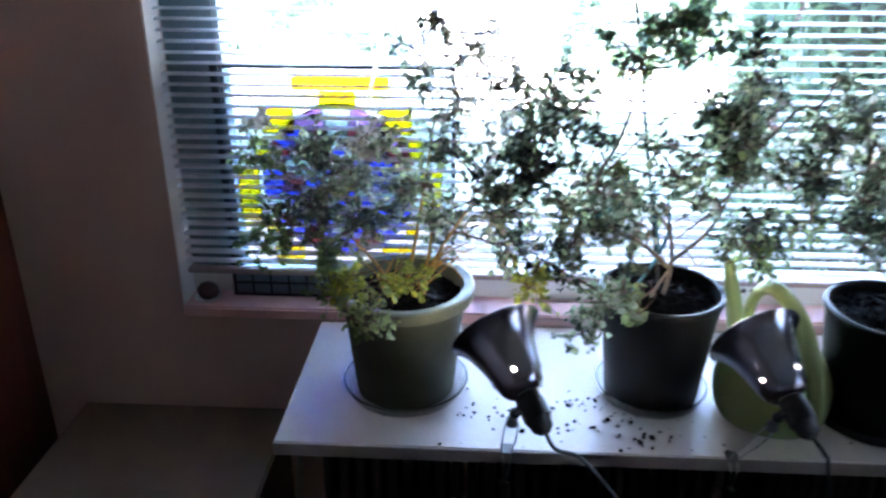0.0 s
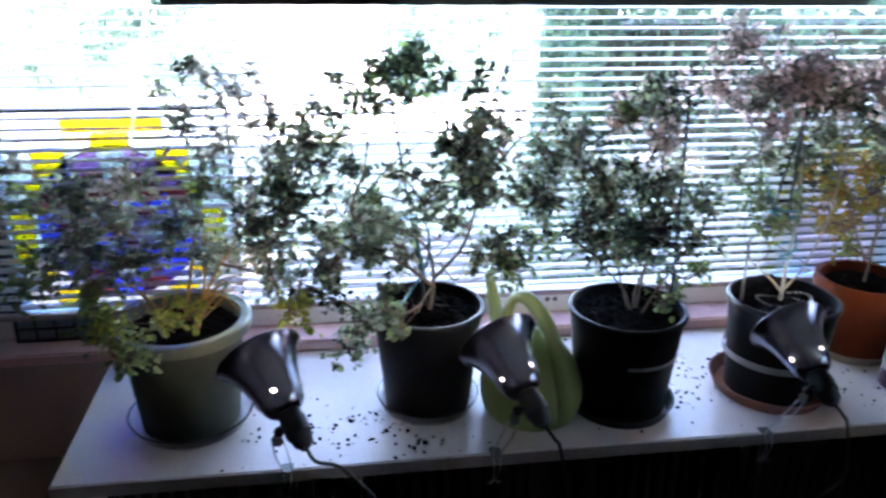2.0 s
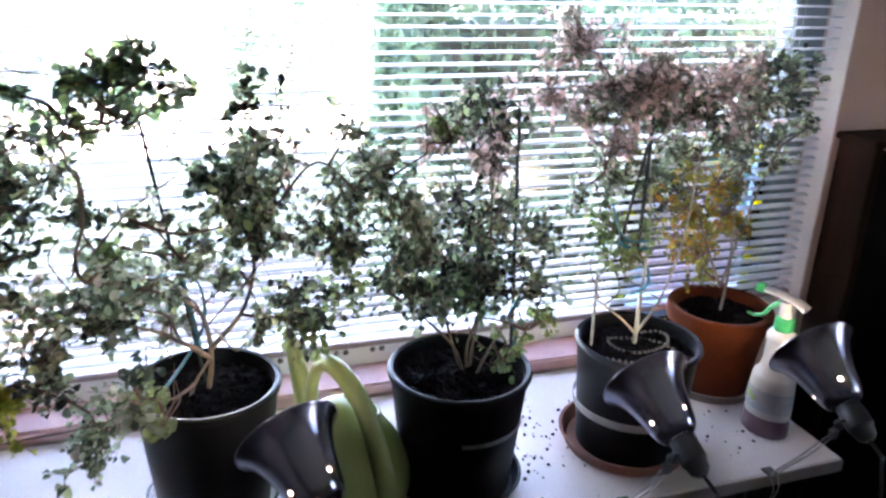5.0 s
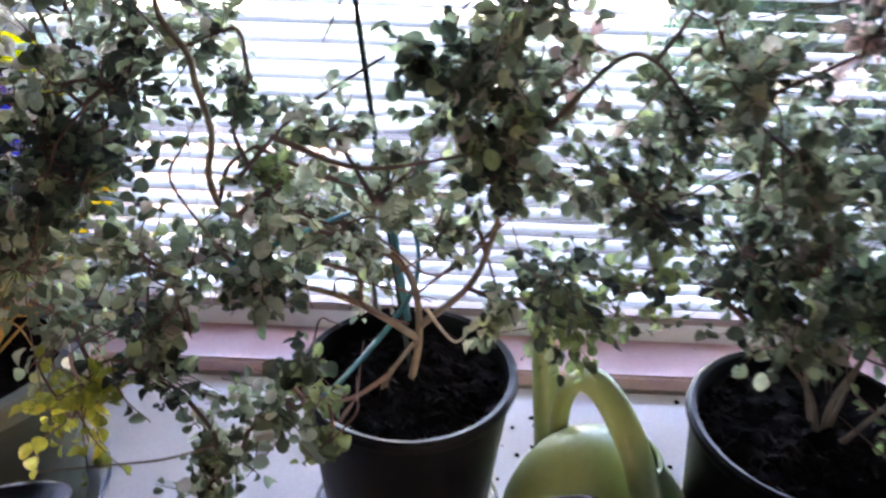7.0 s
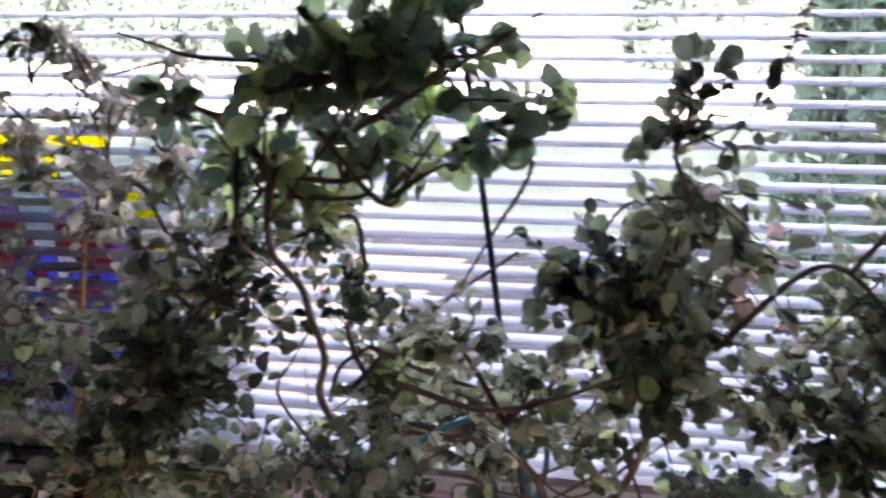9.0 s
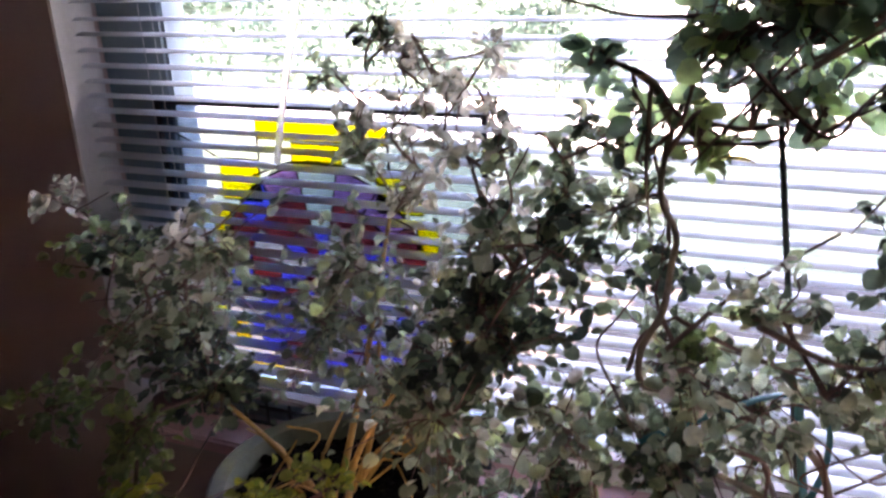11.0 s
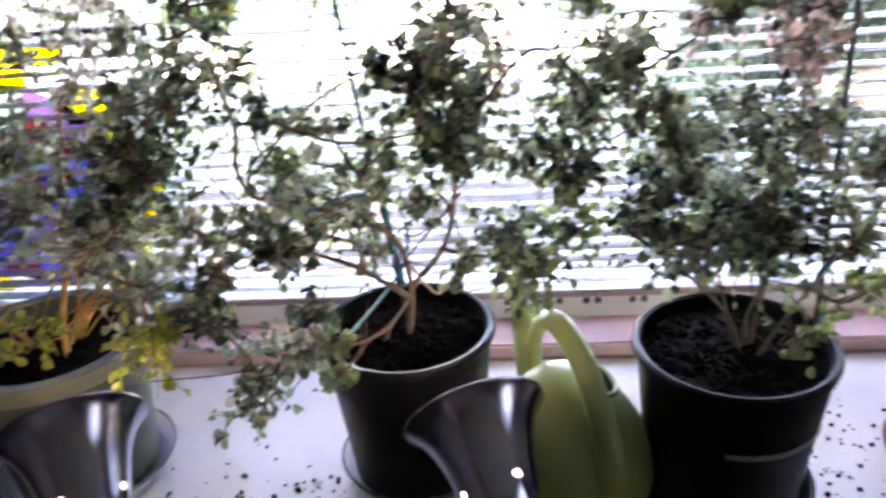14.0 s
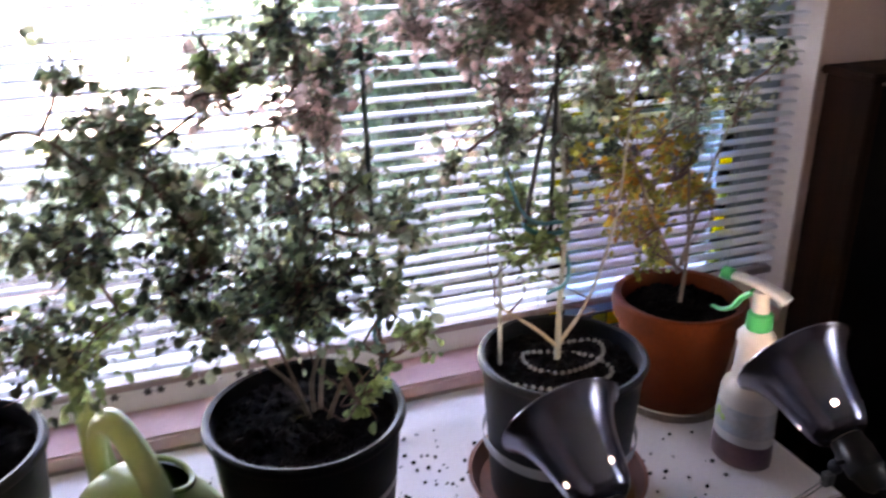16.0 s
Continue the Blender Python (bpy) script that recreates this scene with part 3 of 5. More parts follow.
def pot(parent, r_top, r_base, height, mat, lip=0.008, lip_h=0.018, base_z=0.0, rim_mat=None, soil_drop=0.028, seed=1):
    body = lambda f: r_base + (r_top - lip - r_base) * f
    prof = [(0, base_z), (r_base - 0.004, base_z), (r_base, base_z + 0.004), (body(0.5), base_z + height * 0.5), (body(0.94), base_z + height - lip_h - 0.004)]
    rim = [(body(0.94), base_z + height - lip_h), (r_top - 0.002, base_z + height - lip_h + 0.002), (r_top, base_z + height - lip_h * 0.5), (r_top - 0.001, base_z + height - 0.003), (r_top - 0.005, base_z + height), (r_top - lip - 0.005, base_z + height - 0.002), (body(0.94) - 0.006, base_z + height - lip_h)]
    inner = [(body(0.8) - 0.006, base_z + height - 0.08), (0, base_z + height - 0.085)]
    if rim_mat:
        part("pot_body", lathe(prof + [rim[0]], 56), mat, parent)
        part("pot_rim", lathe(rim + inner, 56), rim_mat, parent, "pale thick pot rim")
    else:
        part("pot", lathe(prof + rim + inner, 56), mat, parent)
    s = part("soil", soil_bm(body(0.88) - 0.006, seed), SOIL, parent, "dark crumbly potting soil")
    s.location.z = base_z + height - soil_drop


def saucer(at, r, h, mat, label):
    ob = thing("saucer", at, label, "saucer")
    part("dish", lathe([(0, 0), (r * 0.86, 0), (r * 0.9, 0.002), (r, h - 0.002), (r + 0.002, h), (r - 0.004, h), (r * 0.88, 0.005), (0, 0.005)], 56), mat, ob)
    return ob


# ---- plants ----
def leaf_arrays(cup=0.16, curl=0.0, slim=1.0, twist=0.0):
    """One cupped, rounded leaf, about one unit long, stalk at the origin; dry ones are curled, folded and twisted."""
    shape = lambda x, y: (x * slim, y, cup * x * x / 0.2 - (0.10 + curl) * (y - 0.35) ** 2 + twist * x * y)
    outline = [(0, 0.0), (0.22, 0.10), (0.38, 0.34), (0.41, 0.62), (0.25, 0.90), (0, 1.02), (-0.25, 0.90), (-0.41, 0.62), (-0.38, 0.34), (-0.22, 0.10)]
    v = [shape(0, 0.5)] + [shape(x * 0.55, 0.5 + (y - 0.5) * 0.55) for x, y in outline] + [shape(x, y) for x, y in outline]
    f = [(0, k + 1, (k + 1) % 10 + 1) for k in range(10)] + [(k + 1, k + 11, (k + 1) % 10 + 11, (k + 1) % 10 + 1) for k in range(10)]
    return np.array(v), f


LEAF_SHAPES = [leaf_arrays()[0], leaf_arrays(0.28, 0.25, 0.94, 0.12)[0], leaf_arrays(0.42, 0.40, 0.78, -0.20)[0], leaf_arrays(0.10, 0.30, 0.86, 0.22)[0]]
LEAF_F = leaf_arrays()[1]


def leaf_pose(at, out, size, rr):
    """A leaf at a point, pointing roughly outwards, its face turned up at random."""
    d = (out + Vector((rr.gauss(0, 0.55), rr.gauss(0, 0.55), rr.gauss(-0.1, 0.5)))).normalized()
    n = Vector((rr.gauss(0, 0.6), rr.gauss(0, 0.6) - 0.35, 0.75))
    x = d.cross(n).normalized()
    n = x.cross(d)
    return Matrix(((x.x * size, d.x * size, n.x * size, at.x), (x.y * size, d.y * size, n.y * size, at.y), (x.z * size, d.z * size, n.z * size, at.z), (0, 0, 0, 1)))


LEAF_MESHES = {}


def leaf_mesh(mat, shape=0):
    key = (mat.name, shape)
    if key not in LEAF_MESHES:
        me = bpy.data.meshes.new("leaf")
        me.from_pydata([tuple(v) for v in LEAF_SHAPES[shape]], [], LEAF_F)
        me.materials.append(mat)
        me.shade_smooth()
        LEAF_MESHES[key] = me
    return LEAF_MESHES[key]


def crown(parent, clumps, seed, mats, size, density=1.0, singles=250, stem_from=(0, 0, 0), trunk=None, twig_mat=TWIG, bare=40, dusky=0.4):
    """Branches to the clumps and leafy twigs in them. mats: (joined leaves, single leaves) for each kind of clump."""
    rr = random.Random(seed)
    origin = parent.matrix_basis.translation
    local = [(Vector(c[:3]) - origin, c[3], c[4]) for c in clumps]
    nodes = [Vector(p) for p in (trunk or [stem_from])]
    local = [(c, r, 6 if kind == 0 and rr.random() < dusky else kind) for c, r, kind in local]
    wood = bmesh.new()
    poses = {}
    # nearest clumps are reached first, and carry the branches of those beyond
    for c, r, kind in sorted(local, key=lambda q: (q[0] - nodes[0]).length):
        base = min(nodes, key=lambda q: (q - c).length + 0.35 * max(0, q.z - c.z) + 0.15 * (q - nodes[0]).length)
        mid = base.lerp(c, 0.5) + Vector((rr.gauss(0, 0.018), rr.gauss(0, 0.018), rr.gauss(0.0, 0.018)))
        run = spline([base, mid, c], 5)
        thick = 0.0011 + 0.0022 * max(0.0, 1 - (c - nodes[0]).length / 0.55)
        tube(run, (thick + 0.0006, 0.0011), 6, wood)
        nodes += [run[4], run[7], c]
        for at in run[4:]:
            if rr.random() < 0.7:
                poses.setdefault(kind, []).append(leaf_pose(at, Vector((rr.gauss(0, 1), rr.gauss(0, 1), 0.2)), size * rr.uniform(0.6, 1.1), rr))
        count = max(5, int((30 if kind == 1 else 26 if kind == 3 else 20 if kind == 7 else 34) * density * (r / 0.05) ** 1.7))
        for _ in range(count):
            u = Vector((rr.gauss(0, 1), rr.gauss(0, 1), rr.gauss(0, 0.9))).normalized() * r * (rr.uniform(0.35, 1.5) if kind == 1 or rr.random() < 0.86 else rr.uniform(1.5, 2.0))
            tip = c + u
            start = run[rr.randint(5, len(run) - 1)]
            bend = start.lerp(tip, 0.5) + Vector((rr.gauss(0, 0.006), rr.gauss(0, 0.006), rr.gauss(0.004, 0.006)))
            tw = spline([start, bend, tip], 4)
            tube(tw, (0.0009, 0.0005), 4, wood)
            for k in range(rr.randint(5, 9)):
                at = tw[rr.randint(2, len(tw) - 1)] + Vector((rr.gauss(0, 0.004), rr.gauss(0, 0.004), rr.gauss(0, 0.004)))
                s = size * rr.uniform(0.55, 1.35) * (0.9 if kind == 1 else 1.0)
                poses.setdefault(kind, []).append(leaf_pose(at, u.normalized(), s, rr))
    for _ in range(bare):
        a = rr.choice(nodes[len(nodes) // 5:])
        b = min(rr.sample(nodes, 6), key=lambda q: abs((q - a).length - 0.14))
        d = (b - a) * min(1.0, 0.11 / max(0.01, (b - a).length)) * rr.uniform(0.5, 1.1) + Vector((rr.gauss(0, 0.03), rr.gauss(0, 0.03), rr.gauss(0.01, 0.03)))
        sag = Vector((rr.gauss(0, 0.02), rr.gauss(0, 0.02), rr.gauss(0.008, 0.02)))
        tube(spline([a, a + d * 0.35 + sag, a + d * 0.7 + sag * 0.5, a + d], 5), (0.0015, 0.0006), 5, wood)
    part("twig_mass", wood, twig_mat, parent, "thin brown crooked twigs")["kind"] = "stuff"
    total = sum(len(p) for p in poses.values())
    first = True
    for kind, ps in poses.items():
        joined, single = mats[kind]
        ps.sort(key=lambda m: m.translation.y)
        n1 = min(len(ps), int(singles * len(ps) / total))
        rest = ps[n1:]
        vs = np.concatenate([LEAF_SHAPES[0 if kind == 1 else (i * 7 % 11) % 4] @ np.array(m.to_3x3()).T + np.array(m.translation) for i, m in enumerate(rest)])
        fs = [tuple(i * 21 + a for a in f) for i in range(len(rest)) for f in LEAF_F]
        me = bpy.data.meshes.new("foliage")
        me.from_pydata([tuple(v) for v in vs], [], fs)
        me.materials.append(joined)
        me.shade_smooth()
        fo = new("foliage", me)
        fo.parent = parent
        fo["kind"] = "stuff"
        for i, m in enumerate(ps[:n1]):
            o = new("leaf", leaf_mesh(single, 0 if kind == 1 else (i * 5 % 7) % 3))
            o.parent, o.matrix_basis = fo, m


G1 = [(0.0, (0.040, 0.050, 0.034)), (1.0, (0.38, 0.46, 0.22)), (0.22, (0.105, 0.128, 0.082)), (0.55, (0.20, 0.235, 0.155)), (0.80, (0.33, 0.36, 0.26)), (0.90, (0.31, 0.255, 0.22))]
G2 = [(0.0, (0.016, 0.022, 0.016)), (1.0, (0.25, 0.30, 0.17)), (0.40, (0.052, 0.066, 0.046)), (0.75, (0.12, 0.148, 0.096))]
GD = [(0.0, (0.055, 0.080, 0.062)), (1.0, (0.30, 0.40, 0.18)), (0.5, (0.13, 0.18, 0.125)), (0.8, (0.20, 0.27, 0.155))]
GR = [(0.0, (0.11, 0.115, 0.085)), (1.0, (0.50, 0.45, 0.38)), (0.3, (0.24, 0.235, 0.18)), (0.65, (0.38, 0.345, 0.285))]
GY = [(0.0, (0.14, 0.17, 0.05)), (1.0, (0.38, 0.36, 0.08)), (0.5, (0.23, 0.26, 0.06))]
GP = [(0.0, (0.150, 0.125, 0.105)), (1.0, (0.50, 0.365, 0.33)), (0.5, (0.32, 0.238, 0.208)), (0.3, (0.155, 0.155, 0.115))]
GO = [(0.0, (0.13, 0.13, 0.035)), (1.0, (0.34, 0.15, 0.035)), (0.5, (0.25, 0.235, 0.055))]
GL = [(0.0, (0.085, 0.115, 0.050)), (1.0, (0.24, 0.29, 0.12)), (0.5, (0.145, 0.185, 0.085))]


def pair(name, ramp, gain=1.0):
    return leaf_material(name + "_leaves", ramp, gain), leaf_material(name + "_leaf", ramp, gain, per_object=True)


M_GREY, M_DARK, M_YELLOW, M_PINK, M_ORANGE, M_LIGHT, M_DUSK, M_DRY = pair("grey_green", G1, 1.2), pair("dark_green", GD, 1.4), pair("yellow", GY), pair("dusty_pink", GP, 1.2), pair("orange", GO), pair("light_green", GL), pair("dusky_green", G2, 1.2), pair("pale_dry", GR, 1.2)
MATS = [M_GREY, M_DARK, M_YELLOW, M_PINK, M_ORANGE, M_LIGHT, M_DUSK, M_DRY]

SHRUB_A_HIGH = [
    (0.205, 1.58, 1.530, 0.013, 0), (0.20, 1.60, 1.50, 0.015, 7), (0.145, 1.58, 1.475, 0.014, 0), (0.245, 1.61, 1.495, 0.011, 7), (0.33, 1.60, 1.492, 0.016, 7), (0.30, 1.58, 1.455, 0.018, 7), (0.255, 1.56, 1.445, 0.020, 7),
    (0.30, 1.52, 1.470, 0.014, 7), (0.356, 1.50, 1.475, 0.014, 7), (0.32, 1.47, 1.425, 0.022, 7), (0.385, 1.47, 1.43, 0.020, 0), (0.437, 1.46, 1.425, 0.019, 0), (0.50, 1.46, 1.435, 0.016, 0), (0.46, 1.45, 1.455, 0.010, 0),
    (0.17, 1.58, 1.39, 0.030, 0), (0.26, 1.55, 1.38, 0.042, 7), (0.35, 1.50, 1.36, 0.038, 7), (0.15, 1.36, 1.34, 0.036, 0), (0.19, 1.55, 1.43, 0.022, 7),
    (0.24, 1.42, 1.32, 0.048, 0), (0.32, 1.46, 1.28, 0.058, 7), (0.40, 1.40, 1.30, 0.048, 0), (0.42, 1.45, 1.37, 0.030, 0), (0.07, 1.38, 1.29, 0.042, 0),
    (0.10, 1.34, 1.35, 0.030, 7), (-0.02, 1.40, 1.30, 0.034, 0), (-0.14, 1.47, 1.28, 0.038, 5), (0.01, 1.36, 1.33, 0.034, 0), (-0.11, 1.40, 1.36, 0.018, 7),
]
SHRUB_A_LOW = [
    (0.14, 1.52, 1.19, 0.065, 0), (-0.04, 1.50, 1.16, 0.059, 0), (-0.12, 1.50, 1.13, 0.037, 0), (0.09, 1.38, 1.18, 0.053, 0), (0.35, 1.36, 1.21, 0.063, 0), (0.24, 1.50, 1.14, 0.057, 0),
    (0.38, 1.36, 1.14, 0.041, 0), (0.03, 1.32, 1.13, 0.042, 5), (0.08, 1.26, 1.09, 0.045, 5), (0.13, 1.20, 1.06, 0.037, 5), (0.02, 1.34, 1.25, 0.037, 0), (-0.09, 1.32, 1.15, 0.036, 5),
    (0.08, 1.24, 1.12, 0.028, 2), (0.19, 1.42, 1.04, 0.027, 2), (0.14, 1.36, 1.06, 0.036, 2), (0.40, 1.29, 1.09, 0.040, 2), (0.42, 1.36, 1.28, 0.047, 0), (0.46, 1.34, 1.24, 0.036, 0),
    (0.48, 1.33, 1.17, 0.031, 0), (0.49, 1.32, 1.10, 0.033, 0), (0.52, 1.30, 1.04, 0.028, 0),
    (0.40, 1.38, 1.37, 0.030, 0), (0.38, 1.38, 1.30, 0.038, 6), (0.35, 1.38, 1.25, 0.040, 6), (0.47, 1.38, 1.36, 0.024, 0),
]
SHRUB_B_HIGH = [
    (0.573, 1.235, 1.552, 0.020, 1), (0.592, 1.235, 1.567, 0.026, 1), (0.619, 1.235, 1.552, 0.025, 1), (0.609, 1.235, 1.584, 0.019, 1), (0.643, 1.240, 1.563, 0.023, 1), (0.631, 1.240, 1.582, 0.019, 1), (0.663, 1.240, 1.538, 0.012, 1), (0.551, 1.255, 1.557, 0.012, 1), (0.613, 1.240, 1.526, 0.010, 1), (0.505, 1.27, 1.533, 0.007, 1), (0.530, 1.27, 1.505, 0.005, 1), (0.56, 1.28, 1.480, 0.006, 5), (0.688, 1.24, 1.541, 0.008, 1), (0.577, 1.27, 1.524, 0.011, 1), (0.632, 1.27, 1.520, 0.012, 1),
    (0.48, 1.50, 1.37, 0.042, 0), (0.53, 1.50, 1.34, 0.030, 0), (0.78, 1.42, 1.50, 0.032, 0), (0.79, 1.38, 1.43, 0.047, 0), (0.74, 1.40, 1.38, 0.043, 0), (0.77, 1.42, 1.29, 0.049, 0),
    (0.83, 1.42, 1.39, 0.028, 3), (0.44, 1.47, 1.39, 0.032, 0), (0.74, 1.40, 1.37, 0.037, 0), (0.78, 1.42, 1.32, 0.025, 0), (0.70, 1.38, 1.41, 0.027, 0), (0.76, 1.36, 1.41, 0.018, 0),
]
SHRUB_B_LOW = [
    (0.53, 1.54, 1.21, 0.055, 0), (0.60, 1.53, 1.17, 0.060, 0), (0.63, 1.55, 1.10, 0.036, 0), (0.48, 1.42, 1.18, 0.044, 0), (0.44, 1.36, 1.13, 0.034, 6), (0.555, 1.39, 1.15, 0.036, 6),
    (0.585, 1.38, 1.05, 0.028, 5), (0.60, 1.36, 0.99, 0.022, 5), (0.54, 1.34, 1.04, 0.042, 0), (0.50, 1.31, 0.99, 0.030, 0), (0.84, 1.45, 1.17, 0.054, 0), (0.87, 1.48, 1.08, 0.038, 5),
    (0.55, 1.40, 1.18, 0.033, 0), (0.63, 1.44, 1.19, 0.020, 0), (0.77, 1.42, 1.14, 0.025, 0), (0.87, 1.47, 1.09, 0.030, 5), (0.60, 1.37, 1.11, 0.020, 0), (0.55, 1.42, 1.27, 0.016, 5),
    (0.84, 1.45, 1.26, 0.032, 0), (0.62, 1.40, 1.33, 0.032, 0), (0.75, 1.41, 1.345, 0.044, 0), (0.81, 1.42, 1.35, 0.040, 0), (0.70, 1.40, 1.30, 0.032, 0), (0.67, 1.40, 1.26, 0.028, 0), (0.58, 1.38, 1.25, 0.028, 0), (0.71, 1.43, 1.21, 0.032, 0),
]
SHRUB_C_HIGH = [
    (0.92, 1.40, 1.46, 0.025, 0), (0.96, 1.40, 1.40, 0.042, 0), (0.93, 1.44, 1.32, 0.048, 0), (1.14, 1.48, 1.30, 0.061, 0), (1.04, 1.44, 1.28, 0.061, 0), (1.22, 1.50, 1.26, 0.066, 0),
    (1.10, 1.40, 1.45, 0.031, 0), (1.15, 1.42, 1.48, 0.035, 0), (1.16, 1.40, 1.40, 0.032, 3), (1.14, 1.44, 1.50, 0.026, 0), (1.14, 1.52, 1.43, 0.046, 3), (1.20, 1.50, 1.39, 0.045, 3), (1.17, 1.50, 1.46, 0.030, 0), (1.21, 1.48, 1.42, 0.030, 6),
    (1.25, 1.55, 1.45, 0.051, 3), (1.06, 1.40, 1.43, 0.039, 3), (1.17, 1.46, 1.37, 0.043, 3), (1.07, 1.38, 1.46, 0.015, 5),
]
SHRUB_C_LOW = [
    (0.89, 1.38, 1.29, 0.053, 0), (1.11, 1.50, 1.18, 0.083, 0), (1.14, 1.36, 1.22, 0.073, 0), (1.02, 1.44, 1.19, 0.059, 0), (1.27, 1.42, 1.25, 0.044, 0), (1.22, 1.36, 1.18, 0.045, 0),
    (1.14, 1.42, 1.13, 0.069, 1), (1.03, 1.34, 1.17, 0.045, 0), (1.20, 1.38, 1.05, 0.033, 5), (1.30, 1.43, 1.08, 0.027, 5), (0.95, 1.36, 1.40, 0.028, 0), (1.02, 1.38, 1.32, 0.041, 0),
    (0.98, 1.36, 1.25, 0.035, 0), (1.08, 1.37, 1.19, 0.034, 1), (0.89, 1.42, 1.16, 0.031, 5), (1.02, 1.34, 1.30, 0.037, 0),
    (0.957, 1.42, 1.394, 0.036, 0), (0.91, 1.42, 1.36, 0.033, 0), (0.985, 1.42, 1.345, 0.036, 0), (0.86, 1.42, 1.29, 0.033, 0), (0.925, 1.42, 1.26, 0.033, 0),
]
SHRUB_D = [
    (1.33, 1.55, 1.47, 0.042, 3), (1.38, 1.52, 1.44, 0.038, 3), (1.43, 1.45, 1.47, 0.050, 3), (1.49, 1.42, 1.49, 0.046, 3), (1.65, 1.54, 1.46, 0.055, 3), (1.43, 1.46, 1.39, 0.037, 3),
    (1.60, 1.54, 1.37, 0.046, 0), (1.45, 1.52, 1.22, 0.036, 5), (1.44, 1.46, 1.17, 0.030, 5), (1.33, 1.40, 1.31, 0.022, 0), (1.48, 1.44, 1.21, 0.019, 5), (1.53, 1.48, 1.31, 0.032, 0),
    (1.35, 1.50, 1.57, 0.066, 3), (1.42, 1.48, 1.50, 0.060, 3), (1.40, 1.46, 1.46, 0.028, 0), (1.50, 1.46, 1.45, 0.028, 6), (1.60, 1.50, 1.47, 0.030, 0), (1.66, 1.52, 1.43, 0.030, 6), (1.43, 1.50, 1.33, 0.041, 0), (1.46, 1.45, 1.51, 0.064, 3), (1.60, 1.53, 1.50, 0.050, 3), (1.69, 1.53, 1.48, 0.050, 3), (1.57, 1.50, 1.43, 0.036, 3),
]
SHRUB_E = [
    (1.64, 1.62, 1.26, 0.035, 0), (1.67, 1.60, 1.19, 0.044, 4), (1.61, 1.60, 1.255, 0.026, 4), (1.757, 1.60, 1.262, 0.038, 4), (1.815, 1.60, 1.207, 0.036, 4), (1.76, 1.60, 1.13, 0.040, 4), (1.674, 1.60, 1.288, 0.026, 4), (1.72, 1.60, 1.20, 0.040, 4), (1.84, 1.66, 1.14, 0.044, 4), (1.81, 1.70, 1.06, 0.045, 4), (1.81, 1.60, 1.24, 0.041, 0), (1.81, 1.66, 1.02, 0.030, 2),
    (1.86, 1.64, 1.29, 0.043, 0), (1.77, 1.60, 1.34, 0.045, 0), (1.86, 1.62, 1.43, 0.053, 3), (2.02, 1.69, 1.36, 0.033, 0), (2.00, 1.69, 1.29, 0.026, 0), (1.72, 1.66, 1.08, 0.024, 4),
    (1.69, 1.62, 1.22, 0.034, 0), (1.79, 1.55, 1.45, 0.050, 0), (1.73, 1.55, 1.50, 0.042, 3), (1.78, 1.56, 1.53, 0.040, 3), (1.92, 1.60, 1.49, 0.036, 6), (1.87, 1.57, 1.43, 0.050, 6), (1.86, 1.57, 1.35, 0.035, 0), (1.75, 1.56, 1.37, 0.035, 0), (1.72, 1.54, 1.42, 0.040, 3), (1.83, 1.54, 1.51, 0.050, 6),
]


def trunk(parent, runs, mat=BARK, r=(0.006, 0.003)):
    """The woody stems of a plant, each a mesh; returns points along them for the branches."""
    pts = []
    for run in runs:
        p = spline(run, 6)
        part("stem", tube(p, r, 8), mat, parent, "woody stem")
        pts += p[4:]
    return pts


saucer((0.153, 1.484, BENCH_Z), 0.135, 0.028, CLEAR, "clear plastic saucer under the green pot")
plant1 = thing("potted_shrub", (0.153, 1.484, BENCH_Z + 0.005), "straggly small-leaved shrub with yellowing leaves in a green pot", "potted plant", "potted shrubs on the bench")
pot(plant1, 0.148, 0.105, 0.25, POT_GREEN, 0.018, 0.028, 0, POT_RIM, 0.030, 11)
t1 = trunk(plant1, [[(0.02, 0.01, 0.21), (0.05, 0.02, 0.30), (0.06, 0.04, 0.42)], [(-0.01, 0, 0.21), (-0.05, -0.03, 0.30), (-0.10, -0.06, 0.38)], [(0.03, -0.02, 0.21), (0.07, -0.05, 0.33), (0.14, -0.06, 0.45)], [(0, 0.02, 0.21), (0.03, 0.06, 0.38), (0.06, 0.10, 0.58)]], STEM_ORANGE, (0.005, 0.0022))
crown(plant1, SHRUB_A_HIGH + SHRUB_A_LOW, 21, MATS, 0.0128, 0.95, 280, (0, 0, 0.22), t1, dusky=0.3)

